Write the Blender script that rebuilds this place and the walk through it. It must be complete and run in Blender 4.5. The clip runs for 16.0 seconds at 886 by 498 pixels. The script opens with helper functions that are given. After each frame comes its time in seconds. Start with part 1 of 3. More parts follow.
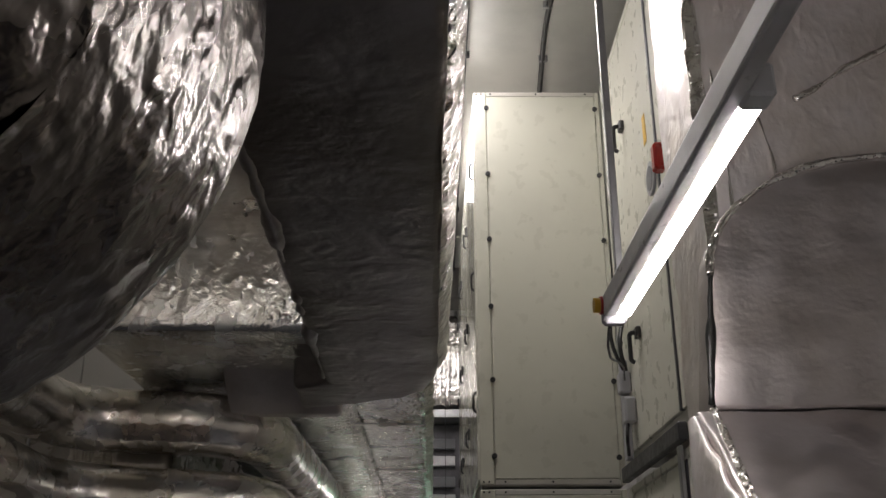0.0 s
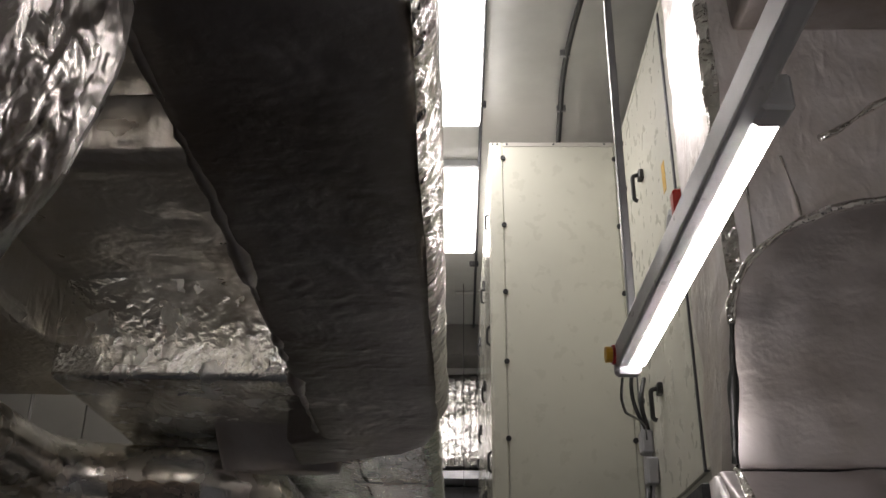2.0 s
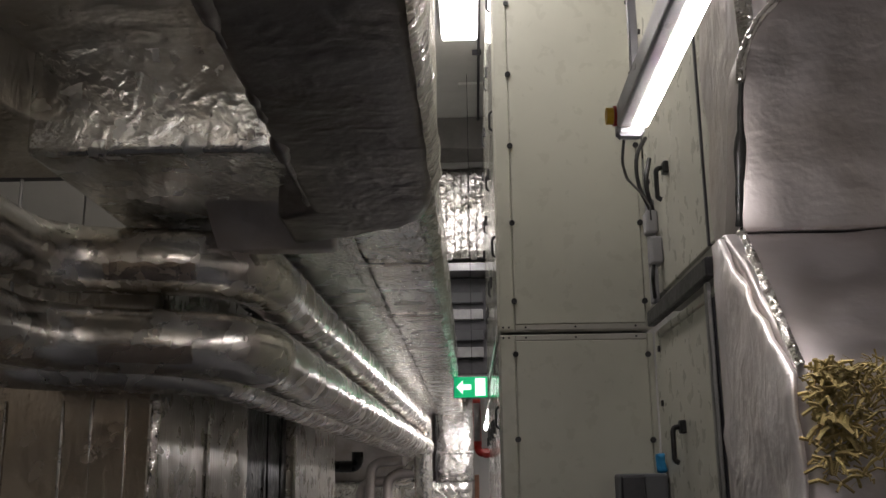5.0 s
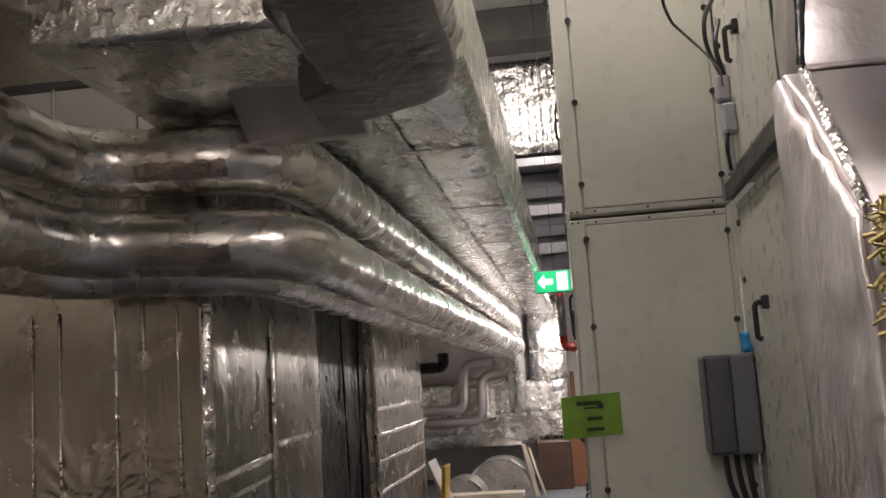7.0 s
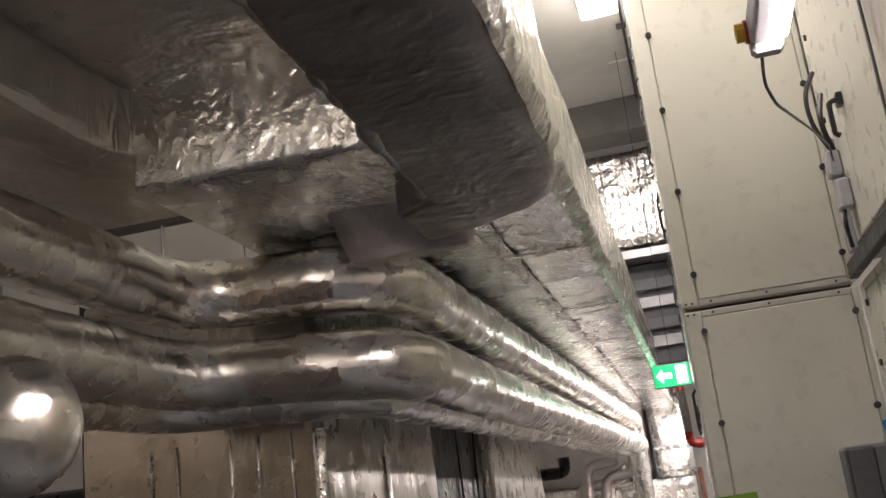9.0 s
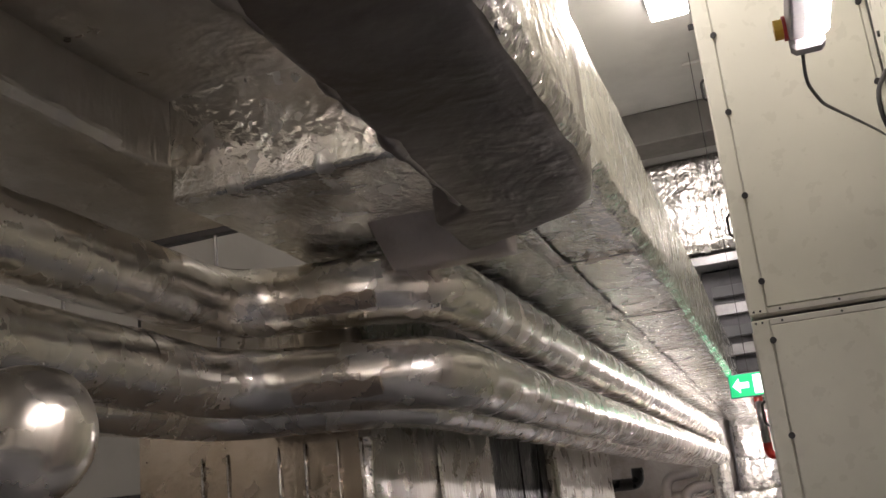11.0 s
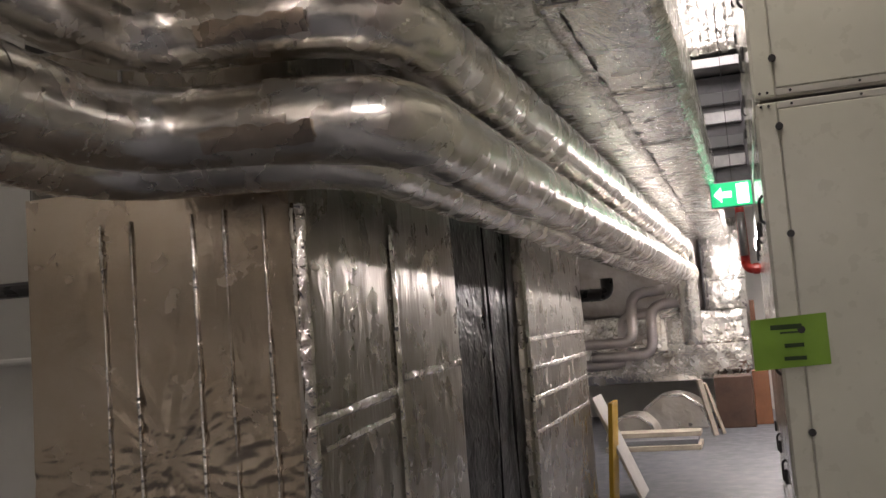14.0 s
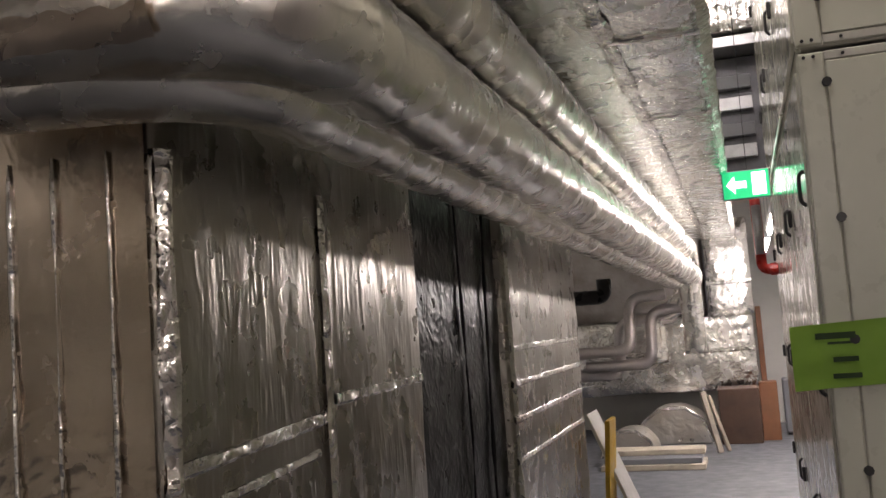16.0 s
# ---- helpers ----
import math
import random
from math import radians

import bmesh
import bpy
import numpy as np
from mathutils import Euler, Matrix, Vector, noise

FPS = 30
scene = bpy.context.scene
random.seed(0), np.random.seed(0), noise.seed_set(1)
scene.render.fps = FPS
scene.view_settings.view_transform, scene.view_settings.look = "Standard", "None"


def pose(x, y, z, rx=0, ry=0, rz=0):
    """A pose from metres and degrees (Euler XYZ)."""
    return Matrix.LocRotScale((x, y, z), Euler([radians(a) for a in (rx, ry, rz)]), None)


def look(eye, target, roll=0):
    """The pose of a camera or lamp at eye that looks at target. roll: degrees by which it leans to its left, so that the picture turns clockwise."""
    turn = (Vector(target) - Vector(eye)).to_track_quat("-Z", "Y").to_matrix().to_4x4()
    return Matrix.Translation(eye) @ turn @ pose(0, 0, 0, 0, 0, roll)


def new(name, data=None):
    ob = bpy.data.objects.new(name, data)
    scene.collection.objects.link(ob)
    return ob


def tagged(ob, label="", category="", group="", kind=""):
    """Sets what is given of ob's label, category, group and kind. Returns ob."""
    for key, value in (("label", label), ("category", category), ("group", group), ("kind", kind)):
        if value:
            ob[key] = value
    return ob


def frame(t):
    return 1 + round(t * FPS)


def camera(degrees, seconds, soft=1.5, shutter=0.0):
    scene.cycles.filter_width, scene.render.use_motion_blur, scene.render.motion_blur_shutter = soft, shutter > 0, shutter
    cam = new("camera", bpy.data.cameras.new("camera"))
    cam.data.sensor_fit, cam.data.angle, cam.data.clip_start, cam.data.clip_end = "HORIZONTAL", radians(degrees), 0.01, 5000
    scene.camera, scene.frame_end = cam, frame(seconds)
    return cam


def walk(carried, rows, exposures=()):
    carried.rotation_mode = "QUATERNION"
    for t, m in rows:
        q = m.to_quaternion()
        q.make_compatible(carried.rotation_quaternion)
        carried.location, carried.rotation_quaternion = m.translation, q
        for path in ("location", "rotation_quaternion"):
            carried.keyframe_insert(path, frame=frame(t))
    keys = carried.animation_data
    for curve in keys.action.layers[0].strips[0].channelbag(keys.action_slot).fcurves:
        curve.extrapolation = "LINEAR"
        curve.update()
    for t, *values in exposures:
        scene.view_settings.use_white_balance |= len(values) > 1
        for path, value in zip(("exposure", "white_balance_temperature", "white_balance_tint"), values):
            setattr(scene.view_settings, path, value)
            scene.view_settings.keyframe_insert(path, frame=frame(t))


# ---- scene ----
cam = camera(49.2, 16.0)
PATH = [
    (0, (-0.098, -0.165, 1.408), (-0.073, 1.696, 2.14), -0.3),
    (0.5, (-0.103, -0.065, 1.412), (-0.019, 1.797, 2.137), -1.9),
    (1, (-0.057, -0.016, 1.433), (-0.022, 1.815, 2.237), -0.9),
    (1.5, (-0.034, 0.009, 1.432), (-0.048, 1.824, 2.272), 0.4),
    (2, (-0.023, 0.013, 1.431), (-0.054, 1.824, 2.277), 0.5),
    (2.5, (-0.015, 0.009, 1.433), (-0.022, 1.808, 2.307), -0.5),
    (3, (-0.008, 0.018, 1.429), (0.036, 1.835, 2.263), -0.8),
    (3.5, (-0.004, 0.032, 1.42), (0.046, 1.877, 2.189), -1.1),
    (4, (0.002, 0.053, 1.409), (0.029, 1.933, 2.092), -0.8),
    (4.5, (0.005, 0.098, 1.397), (-0.023, 2.016, 1.962), -0.5),
    (6.8, (0.142, 0.369, 1.316), (-0.001, 2.343, 1.605), -2.6),
    (7, (0.156, 0.373, 1.321), (-0.097, 2.337, 1.607), -3.7),
    (7.5, (0.146, 0.37, 1.337), (-0.317, 2.282, 1.698), -4.3),
    (8, (0.151, 0.367, 1.348), (-0.392, 2.247, 1.764), -4.1),
    (8.5, (0.131, 0.401, 1.352), (-0.362, 2.279, 1.832), -4.7),
    (9, (0.144, 0.441, 1.361), (-0.296, 2.325, 1.87), -7.0),
    (9.5, (0.244, 0.508, 1.368), (-0.293, 2.349, 1.934), -6.5),
    (12, (0.257, 0.517, 1.333), (-0.368, 2.364, 1.779), -6.2),
    (12.5, (0.162, 0.628, 1.303), (-0.461, 2.499, 1.636), -5.9),
    (13, (0.081, 0.739, 1.298), (-0.413, 2.649, 1.623), -7.0),
    (13.5, (0.063, 0.908, 1.254), (-0.444, 2.827, 1.501), -5.9),
    (14, (0.077, 1.132, 1.263), (-0.517, 3.033, 1.446), -4.3),
    (14.5, (0.022, 1.312, 1.251), (-0.574, 3.211, 1.446), -5.2),
    (15, (-0.068, 1.508, 1.271), (-0.592, 3.423, 1.515), -6.1),
    (15.5, (-0.065, 1.779, 1.255), (-0.581, 3.701, 1.46), -5.9),
    (16, (-0.065, 1.973, 1.264), (-0.647, 3.877, 1.458), -3.9),
]
EXPOSURES = [(0, -0.13, 6500, 16), (4.5, -0.22, 6500, 16), (7.0, 0.62, 6700, 20), (8.5, 0.98, 6800, 20), (9.5, 1.02, 6800, 20), (12.5, 0.82, 6800, 20), (14, 0.9, 6800, 20), (16, 0.82, 6800, 20)]
walk(cam, [(t, look(eye, target, roll)) for t, eye, target, roll in PATH], EXPOSURES)

# ---- world ----
world = bpy.data.worlds.new("world")
scene.world = world
world.use_nodes = True
world.node_tree.nodes["Background"].inputs[0].default_value = (0.9, 0.95, 1.0, 1)
world.node_tree.nodes["Background"].inputs[1].default_value = 0.02


def batten_light(name, x, y0, y1, z, watts, size=0.05):
    data = bpy.data.lights.new(name, "AREA")
    data.shape, data.size, data.size_y = "RECTANGLE", size, y1 - y0
    data.energy, data.color = watts, (1.0, 0.96, 0.91)
    ob = new(name, data)
    ob.matrix_basis = pose(x, (y0 + y1) / 2, z)
    return ob


batten_light("lamp_ceiling", -0.04, 4.2, 5.5, 4.86, 22, 0.2)
batten_light("lamp_ceiling", -0.04, 6.1, 7.5, 4.86, 22, 0.2)


# ---- materials ----
def nodes_of(name):
    m = bpy.data.materials.new(name)
    m.use_nodes = True
    t = m.node_tree
    return m, t, t.nodes["Principled BSDF"]


def link(t, a, b):
    t.links.new(a, b)


def coords(t, scale=(1, 1, 1), turn=(0, 0, 0)):
    c, mp = t.nodes.new("ShaderNodeTexCoord"), t.nodes.new("ShaderNodeMapping")
    mp.inputs["Scale"].default_value, mp.inputs["Rotation"].default_value = scale, turn
    link(t, c.outputs["Object"], mp.inputs[0])
    return mp.outputs[0]


def noise_of(t, co, scale, detail=4, rough=0.55, kind="FBM", warp=0.0):
    n = t.nodes.new("ShaderNodeTexNoise")
    n.noise_type = kind
    n.inputs["Scale"].default_value, n.inputs["Detail"].default_value = scale, detail
    n.inputs["Roughness"].default_value, n.inputs["Distortion"].default_value = rough, warp
    link(t, co, n.inputs["Vector"])
    return n.outputs[0]


def ramp(t, fac, stops):
    r = t.nodes.new("ShaderNodeValToRGB")
    while len(r.color_ramp.elements) < len(stops):
        r.color_ramp.elements.new(0.5)
    for e, (p, c) in zip(r.color_ramp.elements, stops):
        e.position = p
        e.color = (*c, 1) if isinstance(c, tuple) else (c, c, c, 1)
    link(t, fac, r.inputs[0])
    return r.outputs[0]


def bump(t, height, strength, dist, prev=None):
    b = t.nodes.new("ShaderNodeBump")
    b.inputs["Strength"].default_value, b.inputs["Distance"].default_value = strength, dist
    link(t, height, b.inputs["Height"])
    if prev:
        link(t, prev, b.inputs["Normal"])
    return b.outputs[0]


def foil(name, tone=(0.70, 0.69, 0.67), rough=(0.24, 0.42), crumple=0.5, stretch=(1, 1, 1), fine=1.0, metal=1.0, stain=0.25, glint=0.15):
    """Aluminium-faced insulation: broad waves, sharp creases and a fine scrim."""
    m, t, p = nodes_of(name)
    co, cs = coords(t), coords(t, stretch)
    waves = noise_of(t, cs, 5, 3, 0.5, warp=0.6)
    crease = noise_of(t, cs, 16 * fine, 3, 0.55, "RIDGED_MULTIFRACTAL", 0.5)
    grain = noise_of(t, co, 130, 2, 0.5)
    n = bump(t, waves, 0.7 * crumple, 0.06)
    n = bump(t, crease, 0.9 * crumple, 0.016, n)
    n = bump(t, noise_of(t, cs, 42 * fine, 2, 0.5, "RIDGED_MULTIFRACTAL", 0.6), 0.6 * crumple, 0.004, n)
    n = bump(t, noise_of(t, co, 60, 2, 0.5), glint, 0.006, n)
    n = bump(t, grain, 0.05, 0.0015, n)
    link(t, n, p.inputs["Normal"])
    dirt = noise_of(t, co, 2.3, 5, 0.6)
    dark = tuple(c * (1 - stain) * k for c, k in zip(tone, (1.0, 0.96, 0.9)))
    link(t, ramp(t, dirt, [(0.35, dark), (0.62, tone)]), p.inputs["Base Color"])
    link(t, ramp(t, noise_of(t, co, 9, 4), [(0.3, rough[0]), (0.7, rough[1])]), p.inputs["Roughness"])
    p.inputs["Metallic"].default_value = metal
    return m


def paint(name, tone, rough=0.5, wear=0.06, scale=3.0, metal=0.0, relief=0.05):
    m, t, p = nodes_of(name)
    co = coords(t)
    dark = tuple(c * (1 - 3 * wear) for c in tone)
    mixn = noise_of(t, co, scale, 6, 0.62)
    link(t, ramp(t, mixn, [(0.3, dark), (0.55, tone)]), p.inputs["Base Color"])
    link(t, ramp(t, noise_of(t, co, scale * 5, 4), [(0.3, max(rough - 0.1, 0.05)), (0.7, min(rough + 0.1, 1))]), p.inputs["Roughness"])
    link(t, bump(t, noise_of(t, co, 90, 3), relief, 0.004), p.inputs["Normal"])
    p.inputs["Metallic"].default_value = metal
    return m


def glow(name, tone, strength):
    m, t, p = nodes_of(name)
    p.inputs["Base Color"].default_value = (*tone, 1)
    p.inputs["Emission Color"].default_value = (*tone, 1)
    p.inputs["Emission Strength"].default_value = strength
    return m


FOIL = foil("foil_bright", (0.86, 0.85, 0.83), (0.16, 0.32), 0.6)
FOIL_LONG = foil("foil_long_duct", (0.90, 0.92, 0.91), (0.17, 0.32), 0.36, (1.3, 0.5, 1), 1.5, stain=0.08, glint=0.35)
FOIL_BRANCH = foil("foil_branch", (0.80, 0.77, 0.71), (0.32, 0.46), 0.28, (1.6, 1.6, 0.5), 1.2, metal=0.95, stain=0.2)
FOIL_DULL = foil("foil_dull", (0.66, 0.63, 0.59), (0.26, 0.42), 0.42, fine=0.8, metal=0.85, stain=0.15)
FOIL_GREY = foil("foil_grey", (0.52, 0.49, 0.495), (0.36, 0.50), 0.12, (1, 1, 1.6), 0.9, stain=0.12)
FOIL_DARK = foil("dark_foil", (0.36, 0.335, 0.325), (0.28, 0.44), 0.28, fine=1.0, stain=0.35)
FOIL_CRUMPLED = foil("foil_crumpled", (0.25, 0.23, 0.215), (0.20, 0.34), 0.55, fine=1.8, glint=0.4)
FOIL_SHEET = foil("foil_sheet", (0.41, 0.39, 0.355), (0.22, 0.36), 0.26, (1.8, 1.8, 0.4), 1.2, stain=0.12, glint=0.08)
FOIL_PIPE = foil("foil_pipe", (0.90, 0.88, 0.84), (0.20, 0.32), 0.16, (1, 1, 1), 1.0, stain=0.06, glint=0.10)
FOIL_BLACK = foil("foil_black", (0.014, 0.014, 0.014), (0.25, 0.45), 0.4, (1, 1, 1), 1.4, metal=0.0)
FOIL_BROWN_REFLECTION = foil("foil_brown_reflection", (0.58, 0.505, 0.42), (0.17, 0.30), 0.10, (1.6, 1.6, 0.5), 1.2, stain=0.1, glint=0.12)
FOIL_BLACK.node_tree.nodes["Principled BSDF"].inputs["Specular IOR Level"].default_value = 0.22
REFLECTION_BROWN = foil("reflection_brown_foil", (0.70, 0.60, 0.51), (0.20, 0.32), 0.16, fine=1.0, glint=0.10, stain=0.2)
TAPE = foil("foil_tape", (0.82, 0.81, 0.79), (0.12, 0.26), 1.0, fine=1.6)
CREAM = paint("cream_paint", (0.65, 0.645, 0.555), 0.32, 0.025, 2.0)
CREAM_GLOSS = paint("cream_gloss", (0.65, 0.645, 0.555), 0.13, 0.025, 2.0, relief=0.02)
CREAM_DULL = paint("cream_frame", (0.58, 0.56, 0.51), 0.45, 0.04, 3.0)
WHITE_WALL = paint("white_wall", (0.70, 0.69, 0.66), 0.75, 0.05, 1.4, relief=0.2)
CEILING = paint("ceiling_paint", (0.68, 0.68, 0.65), 0.8, 0.06, 1.2, relief=0.2)
CONCRETE = paint("concrete", (0.22, 0.21, 0.2), 0.8, 0.1, 2.5, relief=0.3)
FLOOR = paint("floor_paint", (0.115, 0.12, 0.135), 0.5, 0.08, 1.7)
BLACK = paint("black_plastic", (0.025, 0.025, 0.026), 0.4, 0.05)
RUBBER = paint("black_pipe", (0.018, 0.018, 0.02), 0.3, 0.05)
GREY = paint("grey_plastic", (0.16, 0.165, 0.18), 0.45, 0.05)
LIGHT_GREY = paint("light_grey_plastic", (0.42, 0.42, 0.44), 0.45, 0.05)
STEEL = paint("galvanised_steel", (0.42, 0.42, 0.43), 0.38, 0.08, 8, 0.9)
DARK_STEEL = paint("dark_steel", (0.11, 0.11, 0.12), 0.45, 0.1, 6, 0.7)
BATTEN = paint("batten_paint", (0.62, 0.62, 0.64), 0.35, 0.03)
YELLOW = paint("yellow_plastic", (0.75, 0.45, 0.03), 0.4, 0.04)
RED = paint("red_paint", (0.45, 0.03, 0.02), 0.3, 0.06)
FOIL_RISER = foil("foil_riser", (0.84, 0.80, 0.80), (0.34, 0.52), 0.45, (1.3, 1.3, 0.7), 1.0, metal=0.8, stain=0.15, glint=0.2)
GREEN_PAPER = paint("green_paper", (0.22, 0.40, 0.045), 0.65, 0.04, 5)
INK = paint("ink", (0.03, 0.06, 0.02), 0.8, 0.02)
BLUE = paint("blue_cloth", (0.02, 0.30, 0.62), 0.6, 0.1, 9)
WOOL = paint("mineral_wool", (0.36, 0.28, 0.11), 0.95, 0.2, 25, relief=1.0)
BROWN = paint("brown_board", (0.055, 0.026, 0.015), 0.6, 0.12, 4)
ORANGE_BROWN = paint("plywood_brown", (0.17, 0.065, 0.026), 0.6, 0.1, 4)
TIMBER = paint("pale_timber", (0.46, 0.40, 0.32), 0.7, 0.1, 6)
WHITE_SHEET = paint("white_sheet", (0.62, 0.60, 0.56), 0.6, 0.06, 4)
TUBE_GLOW = glow("tube_glow", (1.0, 0.97, 0.92), 78)
FAR_GLOW = glow("far_tube_glow", (1.0, 0.97, 0.93), 190)
# glows of the three added fill lamps, none of them in view
WALL_FILL_GLOW = glow("wall_fill_glow", (1.0, 0.96, 0.91), 85)
NEAR_FILL_GLOW = glow("near_fill_glow", (1.0, 0.96, 0.91), 26)
WEST_FILL_GLOW = glow("west_fill_glow", (1.0, 0.96, 0.91), 20)
PANEL_GLOW = glow("panel_glow", (1.0, 0.98, 0.93), 9)
SIGN_GREEN = glow("sign_green", (0.0, 0.50, 0.19), 0.75)
SIGN_WHITE = glow("sign_white", (0.85, 1.0, 0.9), 1.3)


# ---- mesh tools ----
def thing(name, at, label, category, group="", kind=""):
    e = new(name)
    e.location = at
    bpy.context.view_layer.update()
    return tagged(e, label, category, group, kind)


def part(name, bm, material, parent=None, label="", smooth=False):
    me = bpy.data.meshes.new(name)
    bm.to_mesh(me)
    bm.free()
    me.materials.append(material)
    if smooth:
        for f in me.polygons:
            f.use_smooth = True
    ob = new(name, me)
    if parent:
        ob.parent = parent
        m = Matrix.Identity(4)
        q = parent
        while q:
            m = q.matrix_parent_inverse @ q.matrix_basis @ Matrix.Identity(4) if q.parent is None else m
            if q.parent is None:
                m = q.matrix_basis.copy()
            q = q.parent
        ob.matrix_parent_inverse = m.inverted() if parent.parent is None else Matrix.Identity(4)
    if label:
        ob["label"] = label
    return ob


def single(name, bm, material, label, category, group="", kind="", smooth=False):
    return tagged(part(name, bm, material, smooth=smooth), label, category, group, kind)


def box(x0, x1, y0, y1, z0, z1, bevel=0.0, seg=1, bm=None, m=None):
    b = bmesh.new()
    bmesh.ops.create_cube(b, size=1)
    for v in b.verts:
        v.co = Vector(((x0 + x1) / 2 + v.co.x * (x1 - x0), (y0 + y1) / 2 + v.co.y * (y1 - y0), (z0 + z1) / 2 + v.co.z * (z1 - z0)))
    if bevel:
        bmesh.ops.bevel(b, geom=b.edges[:], offset=bevel, segments=seg, affect="EDGES", profile=0.5)
    if m:
        b.transform(m)
    if bm is None:
        return b
    me = bpy.data.meshes.new("tmp")
    b.to_mesh(me)
    b.free()
    bm.from_mesh(me)
    bpy.data.meshes.remove(me)
    return bm


def prism(profile, axis, a, b2, bevel=0.0, seg=2):
    """A profile of (u, v) pulled along an axis: x takes (y, z), y takes (x, z), z takes (x, y)."""
    b = bmesh.new()
    def at(u, v, w):
        return {"x": (w, u, v), "y": (u, w, v), "z": (u, v, w)}[axis]
    lo = [b.verts.new(at(u, v, a)) for u, v in profile]
    hi = [b.verts.new(at(u, v, b2)) for u, v in profile]
    n = len(profile)
    b.faces.new(lo)
    b.faces.new(hi[::-1])
    for i in range(n):
        b.faces.new((lo[i], hi[i], hi[(i + 1) % n], lo[(i + 1) % n]))
    bmesh.ops.recalc_face_normals(b, faces=b.faces[:])
    if bevel:
        bmesh.ops.bevel(b, geom=b.edges[:], offset=bevel, segments=seg, affect="EDGES", profile=0.5)
    return b


def crumple(b, step=0.12, amp=0.006, scale=4.0, seed=0.0):
    """Cut a body into squares and push them about, as insulation bulges under its foil."""
    for ax in range(3):
        lo, hi = min(v.co[ax] for v in b.verts), max(v.co[ax] for v in b.verts)
        n = min(90, int((hi - lo) / step))
        for i in range(1, n):
            co, no = [0, 0, 0], [0, 0, 0]
            co[ax], no[ax] = lo + (hi - lo) * i / n, 1
            bmesh.ops.bisect_plane(b, geom=b.verts[:] + b.edges[:] + b.faces[:], plane_co=co, plane_no=no)
    for v in b.verts:
        d = noise.noise_vector(v.co * scale + Vector((seed, seed * 2, 0)))
        e = noise.noise_vector(v.co * scale * 3.1 + Vector((seed, 0, 7)))
        v.co += amp * d + amp * 0.5 * e
    return b


def rounded(points, radius, seg=8):
    """A polyline whose corners are arcs of the given radius."""
    pts = [Vector(p) for p in points]
    out = [pts[0]]
    for a, c, d in zip(pts, pts[1:], pts[2:]):
        u, w = (a - c).normalized(), (d - c).normalized()
        r = min(radius, (a - c).length * 0.49, (d - c).length * 0.49)
        p, q = c + u * r, c + w * r
        for i in range(seg + 1):
            k = i / seg
            out.append((1 - k) ** 2 * p + 2 * k * (1 - k) * c + k * k * q)
    out.append(pts[-1])
    return out


def tube(points, radius, sides=20, step=0.0, amp=0.0, bm=None, caps=True, dome=0.0):
    b = bm or bmesh.new()
    pts = [Vector(p) for p in points]
    if step:
        fine = [pts[0]]
        for p in pts[1:]:
            n = max(1, int((p - fine[-1]).length / step))
            a = fine[-1]
            fine += [a.lerp(p, (i + 1) / n) for i in range(n)]
        pts = fine
    radii = [radius] * len(pts)
    if dome:
        d = (pts[-1] - pts[-2]).normalized()
        end = pts[-1]
        for i in range(1, 7):
            k = i / 7 * math.pi / 2
            pts.append(end + d * radius * dome * math.sin(k))
            radii.append(radius * math.cos(k))
    up = Vector((0, 0, 1))
    rings, side = [], None
    for i, p in enumerate(pts):
        d = (pts[min(i + 1, len(pts) - 1)] - pts[max(i - 1, 0)]).normalized()
        if side is None:
            side = d.cross(up if abs(d.z) < 0.9 else Vector((1, 0, 0))).normalized()
        side = (side - d * side.dot(d)).normalized()
        top = d.cross(side)
        ring = []
        for j in range(sides):
            a = 2 * math.pi * j / sides
            o = side * math.cos(a) + top * math.sin(a)
            r = radii[i]
            if amp:
                r += amp * noise.noise((p + o * radius) * 6) + 0.5 * amp * noise.noise((p + o * radius) * 17)
            ring.append(b.verts.new(p + o * r))
        rings.append(ring)
    for r0, r1 in zip(rings, rings[1:]):
        for j in range(sides):
            b.faces.new((r0[j], r0[(j + 1) % sides], r1[(j + 1) % sides], r1[j]))
    if caps:
        b.faces.new(rings[0][::-1])
        b.faces.new(rings[-1])
    bmesh.ops.recalc_face_normals(b, faces=b.faces[:])
    return b


def wrinkle(b, amp=0.013):
    """Sharp folds, as loose foil takes them."""
    b.normal_update()
    for v in b.verts:
        q = v.co + 0.06 * noise.noise_vector(v.co * 5)
        h = 0.0
        for k, w in ((6, 0.8), (13, 0.6), (29, 0.55), (53, 0.4)):
            h += w * (0.4 - abs(noise.noise(Vector((q.x * k, q.y * k * 0.7, q.z * k)))))
        v.co += v.normal * amp * h
    return b


def strip(a, b2, width, normal, thick=0.003, wave=0.004, step=0.05, seed=0.0):
    """A wrinkled length of tape from a to b2, lying on a face with that normal."""
    a, b2, nrm = Vector(a), Vector(b2), Vector(normal).normalized()
    d = b2 - a
    n = max(2, int(d.length / step))
    side = d.normalized().cross(nrm)
    b = bmesh.new()
    rows = []
    for i in range(n + 1):
        p = a + d * i / n
        w = width * (0.5 + 0.16 * noise.noise(p * 9 + Vector((seed, 0, 0))))
        lift = thick + abs(wave * noise.noise(p * 14 + Vector((0, seed, 3))))
        rows.append([b.verts.new(p - side * w), b.verts.new(p - side * w * 0.6 + nrm * lift), b.verts.new(p + side * w * 0.5 + nrm * lift * 1.2), b.verts.new(p + side * w)])
    for r0, r1 in zip(rows, rows[1:]):
        for j in range(3):
            b.faces.new((r0[j], r1[j], r1[j + 1], r0[j + 1]))
    bmesh.ops.recalc_face_normals(b, faces=b.faces[:])
    return b


